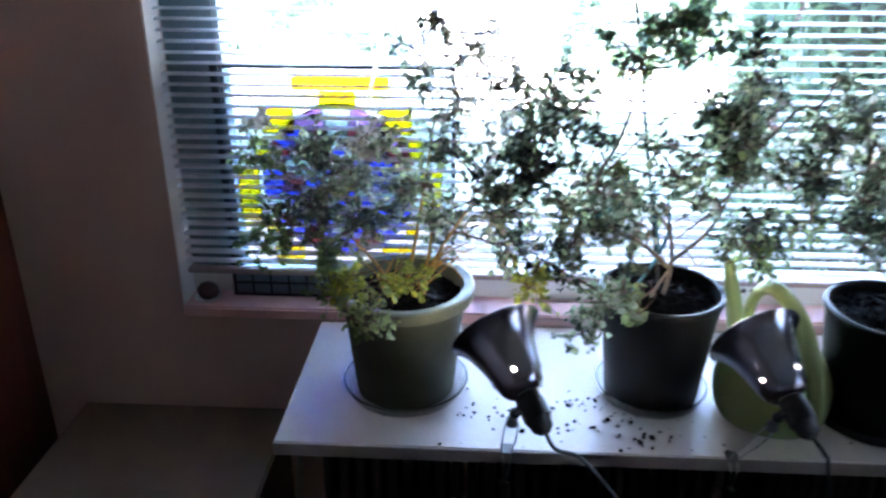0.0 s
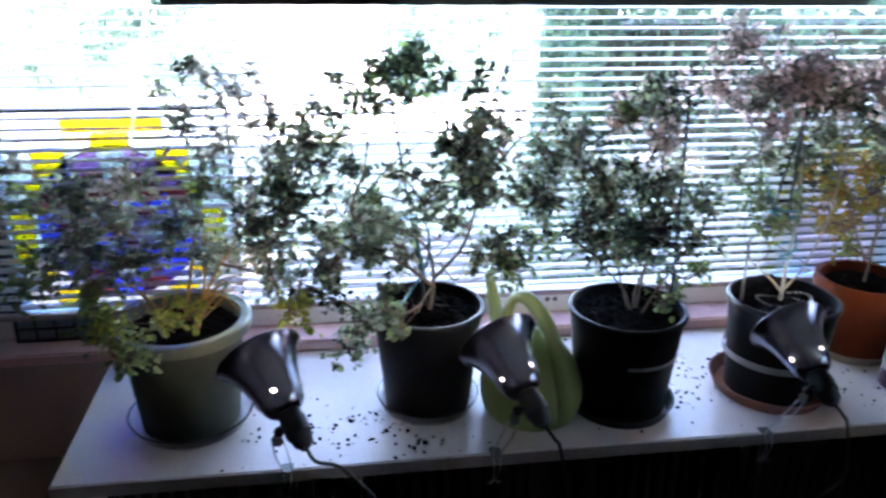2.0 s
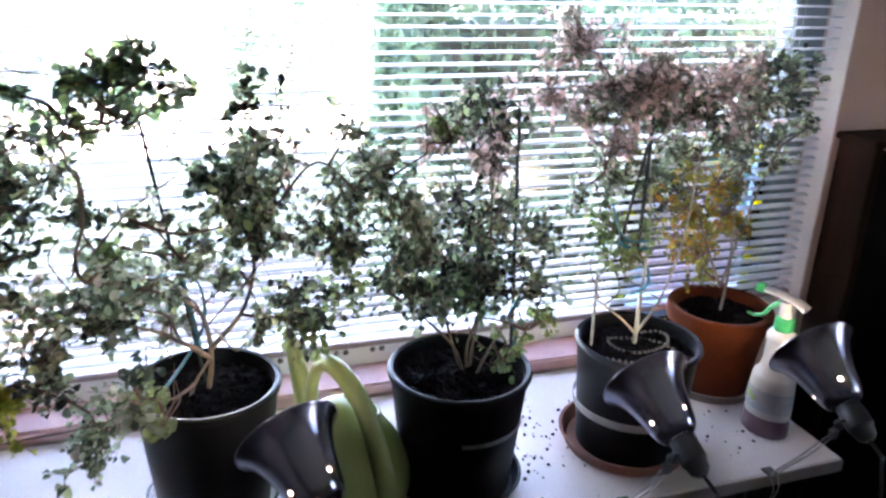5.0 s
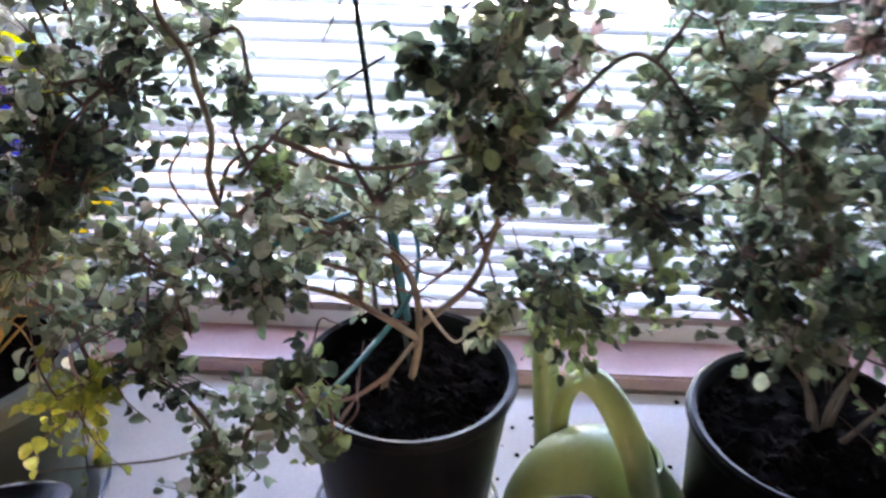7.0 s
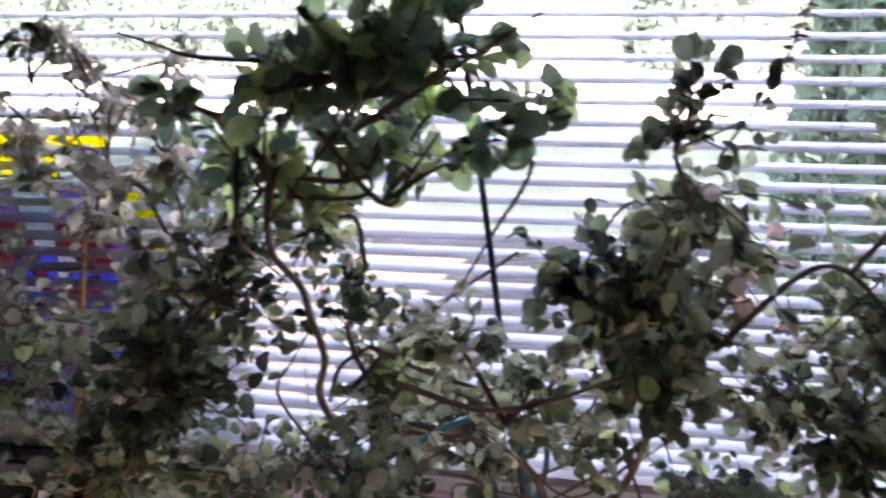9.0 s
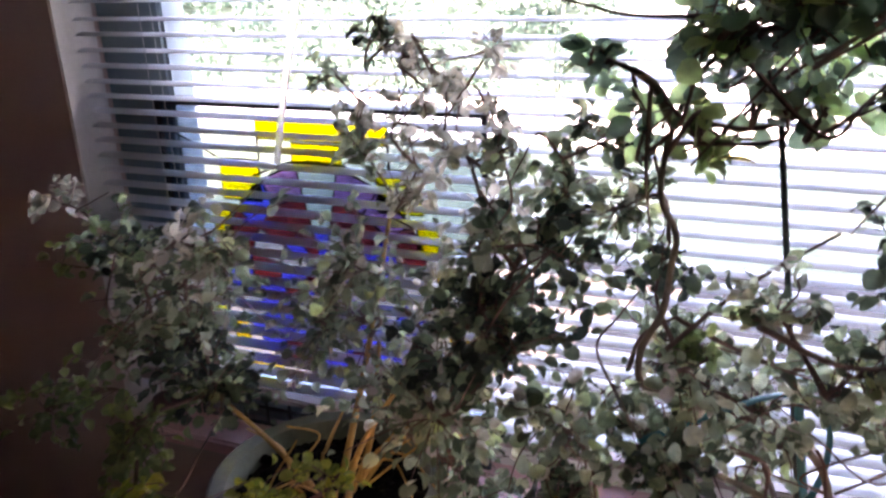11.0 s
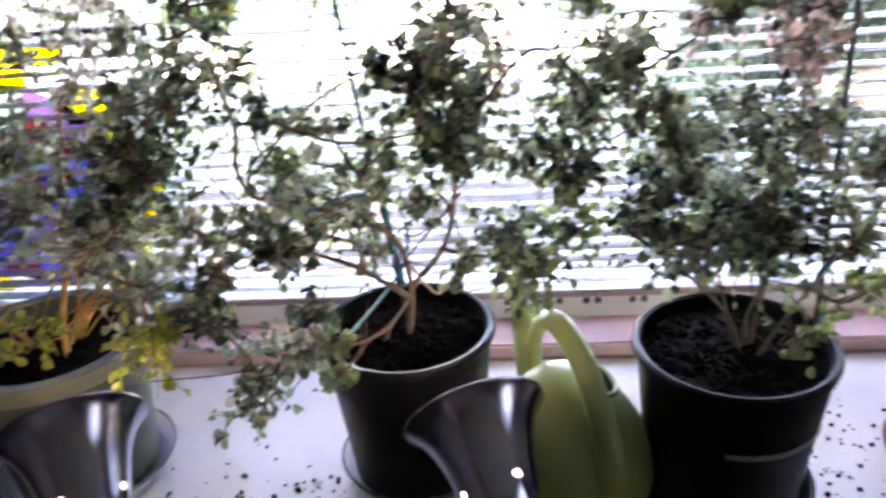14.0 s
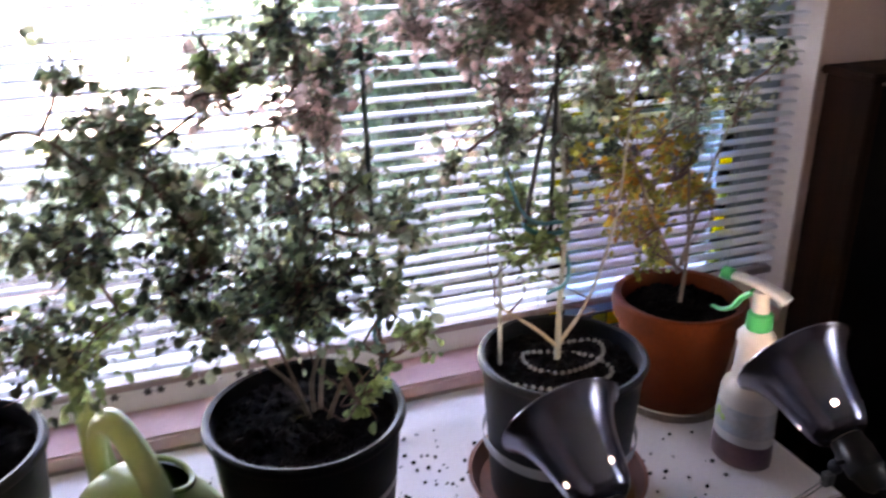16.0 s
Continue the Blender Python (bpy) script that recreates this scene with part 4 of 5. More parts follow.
rr = random.Random(31)
for k in range(9):
    a, r = rr.uniform(0, 6.28), rr.uniform(0.03, 0.08)
    p = [(0.02 * math.cos(a), 0.02 * math.sin(a), 0.215)]
    for q in range(1, 4):
        p.append((0.02 * math.cos(a) + r * q / 3 * math.cos(a) + rr.gauss(0, 0.012), 0.02 * math.sin(a) + r * q / 3 * math.sin(a) + rr.gauss(0, 0.012), 0.215 + (0.07 if q < 3 else 0.05 + rr.uniform(-0.02, 0.05)) * q / 2.4))
    part("dry_tendril", tube(spline(p, 5), (0.0022, 0.0011), 6), STEM_ORANGE, plant1, "curled dry stem, orange with painted warm light")
for k in range(8):
    q = Vector((0.10 + rr.gauss(0, 0.018), 0.03 + rr.gauss(0, 0.02), 0.315 + rr.gauss(0, 0.015)))
    p = [(0.03, 0.02, 0.22), tuple(q * 0.6 + Vector((rr.gauss(0, 0.01), 0, 0.10))), tuple(q), tuple(q + Vector((rr.gauss(0.03, 0.02), rr.gauss(-0.01, 0.02), rr.gauss(0.0, 0.025))))]
    part("dry_tendril", tube(spline(p, 5), (0.0019, 0.0009), 6), STEM_ORANGE, plant1)

saucer((0.685, 1.491, BENCH_Z), 0.118, 0.030, CLEAR, "clear plastic saucer under a black pot")
plant2 = thing("potted_shrub", (0.685, 1.491, BENCH_Z + 0.005), "open small-leaved shrub tied to a green stake in a black pot", "potted plant", "potted shrubs on the bench")
pot(plant2, 0.128, 0.098, 0.249, POT_BLACK, 0.006, 0.016, 0, None, 0.026, 12)
t2 = trunk(plant2, [[(0.0, 0.0, 0.21), (0.012, 0.0, 0.29), (0.006, 0.0, 0.36), (-0.016, -0.006, 0.399), (-0.055, -0.016, 0.427), (-0.119, -0.041, 0.461), (-0.160, -0.081, 0.485), (-0.161, -0.121, 0.539), (-0.144, -0.151, 0.59), (-0.137, -0.191, 0.646), (-0.135, -0.206, 0.672), (-0.145, -0.221, 0.704), (-0.139, -0.221, 0.748), (-0.120, -0.228, 0.785), (-0.075, -0.25, 0.81)], [(-0.139, -0.221, 0.745), (-0.155, -0.221, 0.770), (-0.179, -0.221, 0.782)], [(-0.03, -0.02, 0.21), (-0.02, -0.03, 0.26), (0.012, 0.0, 0.29)], [(0.012, 0, 0.29), (-0.06, -0.03, 0.36), (-0.15, -0.09, 0.43), (-0.18, -0.11, 0.49)], [(0.015, 0, 0.31), (0.07, -0.04, 0.40), (0.09, -0.08, 0.52), (0.095, -0.09, 0.66)]], BARK, (0.0045, 0.0014))
for run in ([(-0.141, -0.045, 0.537), (-0.09, -0.045, 0.514), (-0.038, -0.045, 0.502), (0.031, -0.045, 0.505)], [(-0.178, -0.05, 0.483), (-0.168, -0.045, 0.515), (-0.141, -0.045, 0.537)], [(-0.143, -0.045, 0.458), (-0.083, -0.04, 0.445), (-0.039, -0.03, 0.429), (-0.006, -0.02, 0.404), (0.010, 0.0, 0.33)], [(0.092, -0.045, 0.467), (0.061, -0.04, 0.427), (0.012, -0.01, 0.36)], [(-0.085, -0.045, 0.413), (-0.05, -0.03, 0.39), (-0.045, -0.03, 0.35), (0.0, 0.0, 0.31)], [(-0.15, -0.09, 0.52), (-0.09, -0.08, 0.585), (-0.02, -0.03, 0.622)], [(-0.08, -0.22, 0.62), (-0.02, -0.19, 0.585), (0.06, -0.12, 0.57)], [(0.12, -0.11, 0.59), (0.17, -0.10, 0.645), (0.204, -0.09, 0.643), (0.245, -0.085, 0.60)], [(0.204, -0.09, 0.643), (0.225, -0.09, 0.68), (0.228, -0.09, 0.71)]):
    part("bare_twig", tube(spline(run, 6), (0.0024, 0.0014), 6), TWIG, plant2, "bare reddish brown twig")
crown(plant2, SHRUB_B_HIGH + SHRUB_B_LOW, 22, MATS, 0.0142, 0.9, 300, (0, 0, 0.22), t2, dusky=0.3)
part("stake", tube([(0.005, 0.02, 0.20), (-0.034, 0.06, 0.45), (-0.086, 0.12, 0.80)], 0.0032, 8), STAKE, plant2, "dark green plant stake")
part("tie", tube([(-0.004, 0.036, 0.29), (-0.015, 0.043, 0.36), (-0.027, 0.057, 0.44)], 0.0048, 8), TIE, plant2, "blue-green wrapping on the stake")
part("tie", tube(spline([(-0.16, -0.10, 0.44), (-0.05, -0.02, 0.46), (0.0, 0.03, 0.42), (0.0, 0.03, 0.33), (-0.08, -0.06, 0.26), (-0.12, -0.05, 0.24)]), 0.0042, 8, flat=0.35), TIE, plant2, "blue-green plastic tie")

for at, big in (((0.306, -0.075, 0.678), 0.026), ((0.10, -0.08, 0.745), 0.018), ((0.118, -0.10, 0.73), 0.02), ((-0.113, -0.221, 0.726), 0.021), ((-0.106, -0.221, 0.738), 0.018)):
    o = new("leaf", leaf_mesh((M_ORANGE if at[0] < 0 else M_LIGHT)[1]))
    o.parent, o.matrix_basis = plant2, leaf_pose(Vector(at), Vector((0.4, -0.2, 0.3)), big, random.Random(4))

for run in ([(0.02, -0.045, 0.365), (0.04, -0.045, 0.334), (0.054, -0.045, 0.322), (0.068, -0.045, 0.338)], [(-0.03, -0.02, 0.215), (-0.022, -0.02, 0.25), (0.006, -0.005, 0.29)]):
    part("dry_tendril", tube(spline(run, 6), (0.0022, 0.0013), 6), STEM_TAN, plant2, "pale curled dry stem")
spike = [Vector(p) - plant2.matrix_basis.translation for p in ((0.80, 1.42, 1.47), (0.832, 1.425, 1.530), (0.846, 1.425, 1.575))]
part("flower_stalk", tube(spline([tuple(p) for p in spike], 6), (0.0012, 0.0006), 5), TWIG, plant2)
bm = bmesh.new()
rr = random.Random(17)
for k in range(26):
    p = spike[1].lerp(spike[2], rr.uniform(0, 1.05)) + Vector((rr.gauss(0, 0.003), rr.gauss(0, 0.003), rr.gauss(0, 0.002)))
    bmesh.ops.create_icosphere(bm, subdivisions=1, radius=rr.uniform(0.0016, 0.003), matrix=Matrix.Translation(p) @ Matrix.Diagonal((1, 1, 0.6, 1)))
part("flower_spike", bm, FLOWER, plant2, "small pink flower spike")

saucer((1.128, 1.429, BENCH_Z), 0.125, 0.030, POT_GREY, "dark grey plastic saucer under a black pot")
plant3 = thing("potted_shrub", (1.128, 1.429, BENCH_Z + 0.005), "dense bushy small-leaved shrub in a black pot", "potted plant", "potted shrubs on the bench")
pot(plant3, 0.133, 0.103, 0.248, POT_BLACK, 0.006, 0.016, 0, None, 0.024, 13)
strip = bmesh.new()
ring = [[strip.verts.new((r * math.cos(a), r * math.sin(a), z)) for r, z in ((0.1184, 0.146), (0.1198, 0.146), (0.1206, 0.155), (0.1192, 0.155))] for a in np.linspace(radians(-106), radians(-30), 19)]
for a, b in zip(ring, ring[1:]):
    for k in range(4):
        strip.faces.new((a[k], a[(k + 1) % 4], b[(k + 1) % 4], b[k]))
strip.faces.new(ring[0][::-1]), strip.faces.new(ring[-1])
bmesh.ops.recalc_face_normals(strip, faces=strip.faces)
part("label_strip", strip, LABEL, plant3, "worn pale strip on the pot")
t3 = trunk(plant3, [[(0.015, 0.0, 0.21), (0.012, 0.0, 0.28), (0.03, 0.0, 0.36), (0.0, 0.01, 0.44)], [(0.018, 0.004, 0.21), (0.03, 0.01, 0.30), (0.06, 0.03, 0.42), (0.06, 0.04, 0.60)], [(0.010, -0.004, 0.21), (-0.01, 0, 0.28), (-0.06, 0, 0.34), (-0.12, -0.02, 0.40)], [(0.020, -0.01, 0.21), (0.05, -0.03, 0.30), (0.10, -0.03, 0.38)], [(0.012, 0.010, 0.21), (-0.005, 0.02, 0.27), (-0.03, 0.03, 0.36)]], BARK, (0.0034, 0.0016))
crown(plant3, SHRUB_C_HIGH + SHRUB_C_LOW, 23, MATS, 0.0130, 0.85, 300, (0, 0, 0.23), t3, dusky=0.35)
part("stake", tube([(0.115, 0.03, 0.20), (0.115, 0.04, 0.38), (0.12, 0.075, 0.70)], 0.0035, 8), STAKE, plant3, "dark green plant stake")
part("tie", tube(spline([(0.108, 0.022, 0.22), (0.122, 0.03, 0.28), (0.106, 0.03, 0.32), (0.124, 0.03, 0.36), (0.10, 0.02, 0.38)]), 0.0035, 6), TIE, plant3, "blue-green plastic tie")

saucer((1.517, 1.451, BENCH_Z), 0.140, 0.032, SAUCER_CLAY, "reddish clay saucer under a grey pot")
plant4 = thing("potted_shrub", (1.517, 1.451, BENCH_Z + 0.005), "tall pinkish-topped shrub tied to black stakes in a taped grey pot", "potted plant", "potted shrubs on the bench")
pot(plant4, 0.127, 0.104, 0.240, POT_GREY, 0.006, 0.014, 0, None, 0.026, 14)
part("tape", lathe([(0.1180, 0.092), (0.1190, 0.108), (0.1182, 0.109), (0.1172, 0.092)], 56), TAPE, plant4, "band of white tape round the pot")
t4 = trunk(plant4, [[(-0.008, 0.0, 0.21), (-0.008, 0.0, 0.32), (0.0, 0.01, 0.47), (-0.02, 0.02, 0.66)]], STEM_PALE, (0.0050, 0.0022))
t4 += trunk(plant4, [[(-0.008, 0.0, 0.250), (-0.05, -0.008, 0.292), (-0.115, -0.012, 0.345)], [(-0.006, 0.0, 0.255), (0.045, 0.01, 0.315), (0.095, 0.03, 0.43), (0.13, 0.06, 0.62)]], STEM_TAN, (0.0032, 0.0018))
part("stick", tube([(-0.088, 0.03, 0.20), (-0.084, 0.042, 0.38)], 0.0032, 8), STEM_PALE, plant4, "pale grey stick in the soil")
crown(plant4, SHRUB_D, 24, MATS, 0.0124, 1.3, 240, (0, 0, 0.23), t4)
for p in ([(-0.026, 0.002, 0.43), (-0.021, 0.010, 0.58), (-0.016, 0.019, 0.71)], [(-0.068, -0.002, 0.455), (-0.045, 0.006, 0.55), (-0.023, 0.014, 0.635)]):
    part("stake", tube(p, 0.0035, 8), BLACK, plant4, "black plant stake")
part("tie", tube(spline([(-0.03, 0.0, 0.34), (-0.005, -0.012, 0.36), (0.004, 0.008, 0.39), (-0.03, 0.012, 0.42), (-0.012, -0.008, 0.44)]), 0.003, 6), TIE, plant4, "blue-green plastic tie")
part("tie", tube(spline([(-0.100, -0.011, 0.532), (-0.078, -0.012, 0.478), (-0.054, -0.014, 0.457), (-0.020, -0.010, 0.452), (0.002, 0.004, 0.447), (-0.024, 0.014, 0.444), (-0.068, 0.004, 0.452), (-0.054, -0.014, 0.442), (-0.010, -0.012, 0.436)]), 0.0042, 8, flat=0.5), TIE, plant4, "blue-green plastic tie")
chain = spline([(-0.095, -0.045, 0), (-0.05, -0.075, 0), (0.0, -0.085, 0), (0.05, -0.06, 0), (0.04, -0.01, 0), (-0.01, 0.02, 0), (-0.05, 0.03, 0), (-0.055, -0.01, 0), (-0.02, -0.04, 0), (0.04, -0.03, 0), (0.07, 0.0, 0), (0.07, 0.03, 0), (0.02, 0.04, 0)], 14)
string = part("bead_string", tube([p + Vector((0, 0, 0.229)) for p in chain], 0.0006, 5), TWIG, plant4, "string of small grey beads on the soil")
bm = bmesh.new()
bmesh.ops.create_icosphere(bm, subdivisions=2, radius=0.0033)
bead = part("bead", bm, BEAD, string)
last, n_bead = None, 0
for p in chain:
    if last is None or (p - last).length > 0.0082:
        o = bead if n_bead == 0 else bead.copy()
        if n_bead:
            scene.collection.objects.link(o)
        o.location, last, n_bead = p + Vector((0, 0, 0.230)), p, n_bead + 1

saucer((1.841, 1.613, BENCH_Z), 0.115, 0.026, SAUCER_TAN, "tan clay saucer under the terracotta pot")
plant5 = thing("potted_shrub", (1.841, 1.613, BENCH_Z + 0.005), "sparse shrub with orange and yellow leaves in a terracotta pot", "potted plant", "potted shrubs on the bench")
pot(plant5, 0.120, 0.088, 0.205, TERRACOTTA, 0.010, 0.040, 0, None, 0.030, 15)
t5 = trunk(plant5, [[(0.0, 0.0, 0.17), (-0.01, -0.02, 0.30), (-0.03, -0.03, 0.45), (-0.02, -0.02, 0.62)], [(0.0, 0.01, 0.25), (0.06, 0.03, 0.42), (0.13, 0.05, 0.56)], [(-0.01, 0, 0.25), (-0.09, -0.04, 0.36), (-0.16, -0.05, 0.50)]], BARK, (0.004, 0.002))
crown(plant5, SHRUB_E, 25, MATS, 0.0122, 0.9, 200, (0, 0, 0.18), t5)

# ---- watering can ----
can = thing("watering_can", (0.917, 1.425, BENCH_Z), "olive green plastic watering can with a looped handle", "watering can")
HOLE_AT, HOLE_N = Vector((0.028, 0.012, 0.196)), Vector((0.42, 0.06, 0.90)).normalized()
HOLE_U = Vector((0.90, 0, -0.42)).normalized()
HOLE_V = HOLE_N.cross(HOLE_U).normalized()


def can_body():
    """A pear-shaped hollow body that leans a little, cut open at the filler hole."""
    prof = [(0, 0), (0.050, 0), (0.086, 0), (0.099, 0.006), (0.108, 0.025), (0.113, 0.050), (0.113, 0.078), (0.108, 0.104), (0.100, 0.126), (0.090, 0.146), (0.078, 0.165), (0.068, 0.178), (0.057, 0.190), (0.045, 0.201), (0.032, 0.210), (0.018, 0.216), (0, 0.218)]
    bm = lathe([(r, z) for r, z in prof], 96, sx=1.03, sy=0.98)
    bmesh.ops.subdivide_edges(bm, edges=[e for e in bm.edges if min(v.co.z for v in e.verts) > 0.11], cuts=1, use_grid_fill=True)
    for v in bm.verts:
        v.co.x -= 0.018 * (v.co.z / 0.218) ** 2
    gone = []
    for f in bm.faces:
        d = f.calc_center_median() - HOLE_AT
        if (d.dot(HOLE_U) / 0.036) ** 2 + (d.dot(HOLE_V) / 0.039) ** 2 < 1 and d.dot(HOLE_N) > -0.03:
            gone.append(f)
    bmesh.ops.delete(bm, geom=gone, context="FACES")
    return bm


part("body", can_body(), CAN_GREEN, can)
lip = [HOLE_AT + HOLE_U * 0.036 * math.cos(a) + HOLE_V * 0.039 * math.sin(a) for a in np.linspace(0, 2 * math.pi, 49)]
# the lip follows the curve of the shoulder
lip = [p - HOLE_N * (2.6 * (p - HOLE_AT).dot(HOLE_V) ** 2 + 2.0 * (p - HOLE_AT).dot(HOLE_U) ** 2) for p in lip]
part("filler_lip", tube(lip, 0.0042, 10), CAN_GREEN, can)
part("handle", tube(spline([(-0.052, 0.058, 0.168), (-0.050, 0.058, 0.225), (-0.038, 0.042, 0.268), (-0.018, 0.012, 0.278), (0.007, -0.032, 0.252), (0.025, -0.066, 0.205), (0.037, -0.089, 0.150), (0.045, -0.103, 0.090), (0.046, -0.096, 0.030)], 8), (0.0155, 0.0180), 16, flat=0.72), CAN_GREEN, can)
part("spout", tube(spline([(-0.045, 0.060, 0.08), (-0.056, 0.100, 0.15), (-0.066, 0.135, 0.22), (-0.076, 0.155, 0.285)], 8), (0.025, 0.0115), 16), CAN_GREEN, can)

# ---- spray bottle ----
LIQUID = material("brown_purple_liquid", (0.16, 0.085, 0.095), 0.3, vary=0.3, scale=25, bump=0)
PRINT = material("pale_blue_print", (0.34, 0.38, 0.44), 0.5, vary=0.45, scale=30, color2=(0.48, 0.46, 0.44))
BLOTCH = material("leaf_green_print", (0.30, 0.48, 0.08), 0.5, vary=0.2, scale=60)
spray = thing("spray_bottle", Matrix.Translation((1.838, 1.408, BENCH_Z)) @ pose(0, 0, 0, 0, 0, -72), "milky plastic spray bottle with a green trigger", "spray bottle")
part("bottle", lathe([(0, 0.046), (0.0500, 0.046), (0.0490, 0.080), (0.0475, 0.112), (0.0470, 0.128), (0.0440, 0.140), (0.0350, 0.150), (0.0315, 0.165), (0.0295, 0.195), (0.0285, 0.212), (0.0320, 0.219), (0.0320, 0.229), (0.0260, 0.238), (0.018, 0.244), (0, 0.244)], 44, sx=1.0, sy=0.78), SPRAY_WHITE, spray)
part("liquid", lathe([(0, 0), (0.046, 0), (0.0510, 0.005), (0.0515, 0.018), (0.0502, 0.0455), (0, 0.0458)], 44, sx=1.0, sy=0.78), LIQUID, spray, "bottle base with brown-purple liquid")
part("print", lathe([(0.0502, 0.062), (0.0484, 0.108), (0.0480, 0.108), (0.0498, 0.062)], 44, sx=1.0, sy=0.785), PRINT, spray, "pale worn printed label")
bm = bmesh.new()
for a, z, r in ((235, 0.092, 0.010), (248, 0.084, 0.008), (225, 0.081, 0.007)):
    c = (0.0496 * math.cos(radians(a)), 0.0496 * 0.785 * math.sin(radians(a)), z)
    lathe([(0, 0), (r, 0), (r * 0.9, 0.0012), (0, 0.0014)], 9, bm=bm, m=Matrix.Translation(c) @ pose(0, 0, 0, 90, 0, a + 90 - 10), sy=0.7)
part("blotch", bm, BLOTCH, spray, "leaf green blotch on the label")
part("collar", lathe([(0, 0.242), (0.0185, 0.242), (0.0200, 0.246), (0.0195, 0.268), (0.0150, 0.272), (0, 0.272)], 28), SPRAY_GREEN, spray, "bright green screw collar")
head = tube(spline([(0.040, 0, 0.302), (0.025, 0, 0.309), (0.0, 0, 0.314), (-0.030, 0, 0.316), (-0.056, 0, 0.315)], 5), (0.0120, 0.0085), 14, flat=0.7)
tube([(0, 0, 0.268), (-0.004, 0, 0.304)], (0.0135, 0.012), 14, head)
part("spray_head", head, SPRAY_WHITE, spray)
part("nozzle", lathe([(0, 0), (0.0095, 0), (0.0110, 0.004), (0.0110, 0.018), (0, 0.019)], 20, m=pose(-0.054, 0, 0.315, 0, -90, 0)), SPRAY_GREEN, spray, "bright green nozzle")
part("trigger", tube(spline([(-0.016, 0, 0.300), (-0.034, 0, 0.284), (-0.048, 0, 0.262), (-0.068, 0, 0.250), (-0.086, 0, 0.250)], 5), (0.0085, 0.0035), 10, flat=0.7), SPRAY_GREEN, spray, "bright green trigger")

# ---- clip-on reflector lamps ----
def clip_lamp(centre, axis, spin, reach=0.03):
    """A bell reflector whose rim lies round centre, on a wire clamp that grips the board's front edge."""
    foot = Vector((centre[0] + 0.03, 1.266, BENCH_Z))
    lamp = thing("clip_lamp", tuple(foot), "lit bell-shaped gunmetal reflector lamp clipped to the bench edge", "clip lamp", "clip lamps along the bench")
    axis = Vector(axis).normalized()
    m = Matrix.Translation(Vector(centre) - foot - axis * 0.120) @ axis.to_track_quat("Z", "Y").to_matrix().to_4x4()
    prof = [(0.0200, -0.002), (0.0275, 0.000), (0.0335, 0.005), (0.0380, 0.013), (0.0412, 0.023), (0.0440, 0.036), (0.0475, 0.052), (0.0520, 0.070), (0.0580, 0.087), (0.0655, 0.102), (0.0735, 0.113), (0.0790, 0.1180), (0.0805, 0.1195), (0.0805, 0.1210), (0.0790, 0.1210), (0.0725, 0.1155), (0.0645, 0.1040), (0.0505, 0.071), (0.0425, 0.036), (0.0335, 0.010), (0.020, 0.004), (0, 0.003)]
    # four round vent holes in the shoulder, through both skins
    fine = [prof[0]]
    for (r0, z0), (r1, z1) in zip(prof, prof[1:]):
        n = max(1, int(math.hypot(r1 - r0, z1 - z0) / 0.0022)) if max(z0, z1) < 0.053 else 1
        fine += [(r0 + (r1 - r0) * k / n, z0 + (z1 - z0) * k / n) for k in range(1, n + 1)]
    bell = lathe(fine, 120)
    side = m.to_3x3().inverted() @ Vector((-0.1, -1, 0.55))
    turn = math.atan2(side.y, side.x)
    vents = [Vector((0.0432 * math.cos(turn + radians(spin + a)), 0.0432 * math.sin(turn + radians(spin + a)), 0.031)) for a in (0, 90, 180, 270)]
    cut = [f for f in bell.faces if any(math.hypot((f.calc_center_median() - v).dot(Vector((-v.y, v.x, 0)).normalized()), f.calc_center_median().z - v.z) < 0.0046 and f.calc_center_median().xy.dot(v.xy) > 0.0006 for v in vents)]
    bmesh.ops.delete(bell, geom=cut, context="FACES")
    skin = part("reflector", bell, REFLECTOR, lamp)
    skin.matrix_basis = m
    skin.data.materials.append(ENAMEL)
    axis_z = Vector((0, 0, 1))
    for f in skin.data.polygons:
        away = f.center - axis_z * f.center.z
        f.material_index = 1 if f.normal.dot(away) < 0 else 0
    part("rim_bead", tube([(0.0805 * math.cos(a), 0.0805 * math.sin(a), 0.1202) for a in np.linspace(0, 2 * math.pi, 65)], 0.0015, 8), REFLECTOR, lamp).matrix_basis = m
    for v in vents:
        across, out = Vector((-v.y, v.x, 0)).normalized(), v.xy.normalized()
        ring = [v + across * 0.0047 * math.cos(a) + Vector((out.x * 0.3 * math.sin(a) * 0.0047, out.y * 0.3 * math.sin(a) * 0.0047, 0.0047 * math.sin(a))) for a in np.linspace(0, 2 * math.pi, 25)]
        part("vent_rim", tube(ring, 0.0007, 6), REFLECTOR, lamp).matrix_basis = m
    part("bulb", lathe([(0, 0.012), (0.012, 0.014), (0.014, 0.03), (0.024, 0.055), (0.027, 0.072), (0.020, 0.090), (0, 0.097)], 24, m=m), BULB, lamp, "lit frosted bulb")
    part("socket", lathe([(0, -0.074), (0.009, -0.074), (0.0170, -0.066), (0.0205, -0.050), (0.0230, -0.048), (0.0235, -0.018), (0.0215, -0.014), (0.0215, -0.003), (0, -0.002)], 24, m=m), BLACK, lamp, "black bulb socket")
    part("switch_knob", lathe([(0, 0), (0.0035, 0), (0.0035, 0.012), (0, 0.013)], 10, m=m @ pose(0.021, 0.0, -0.030, 0, 90, 0)), BLACK, lamp)
    neck = m @ Vector((0, 0, -0.008))
    j = neck + Vector((-0.020, -0.006, -0.028))
    joint = bmesh.new()
    bmesh.ops.create_uvsphere(joint, u_segments=16, v_segments=10, radius=0.0095, matrix=Matrix.Translation(j))
    tube([neck, j], 0.0055, 10, joint)
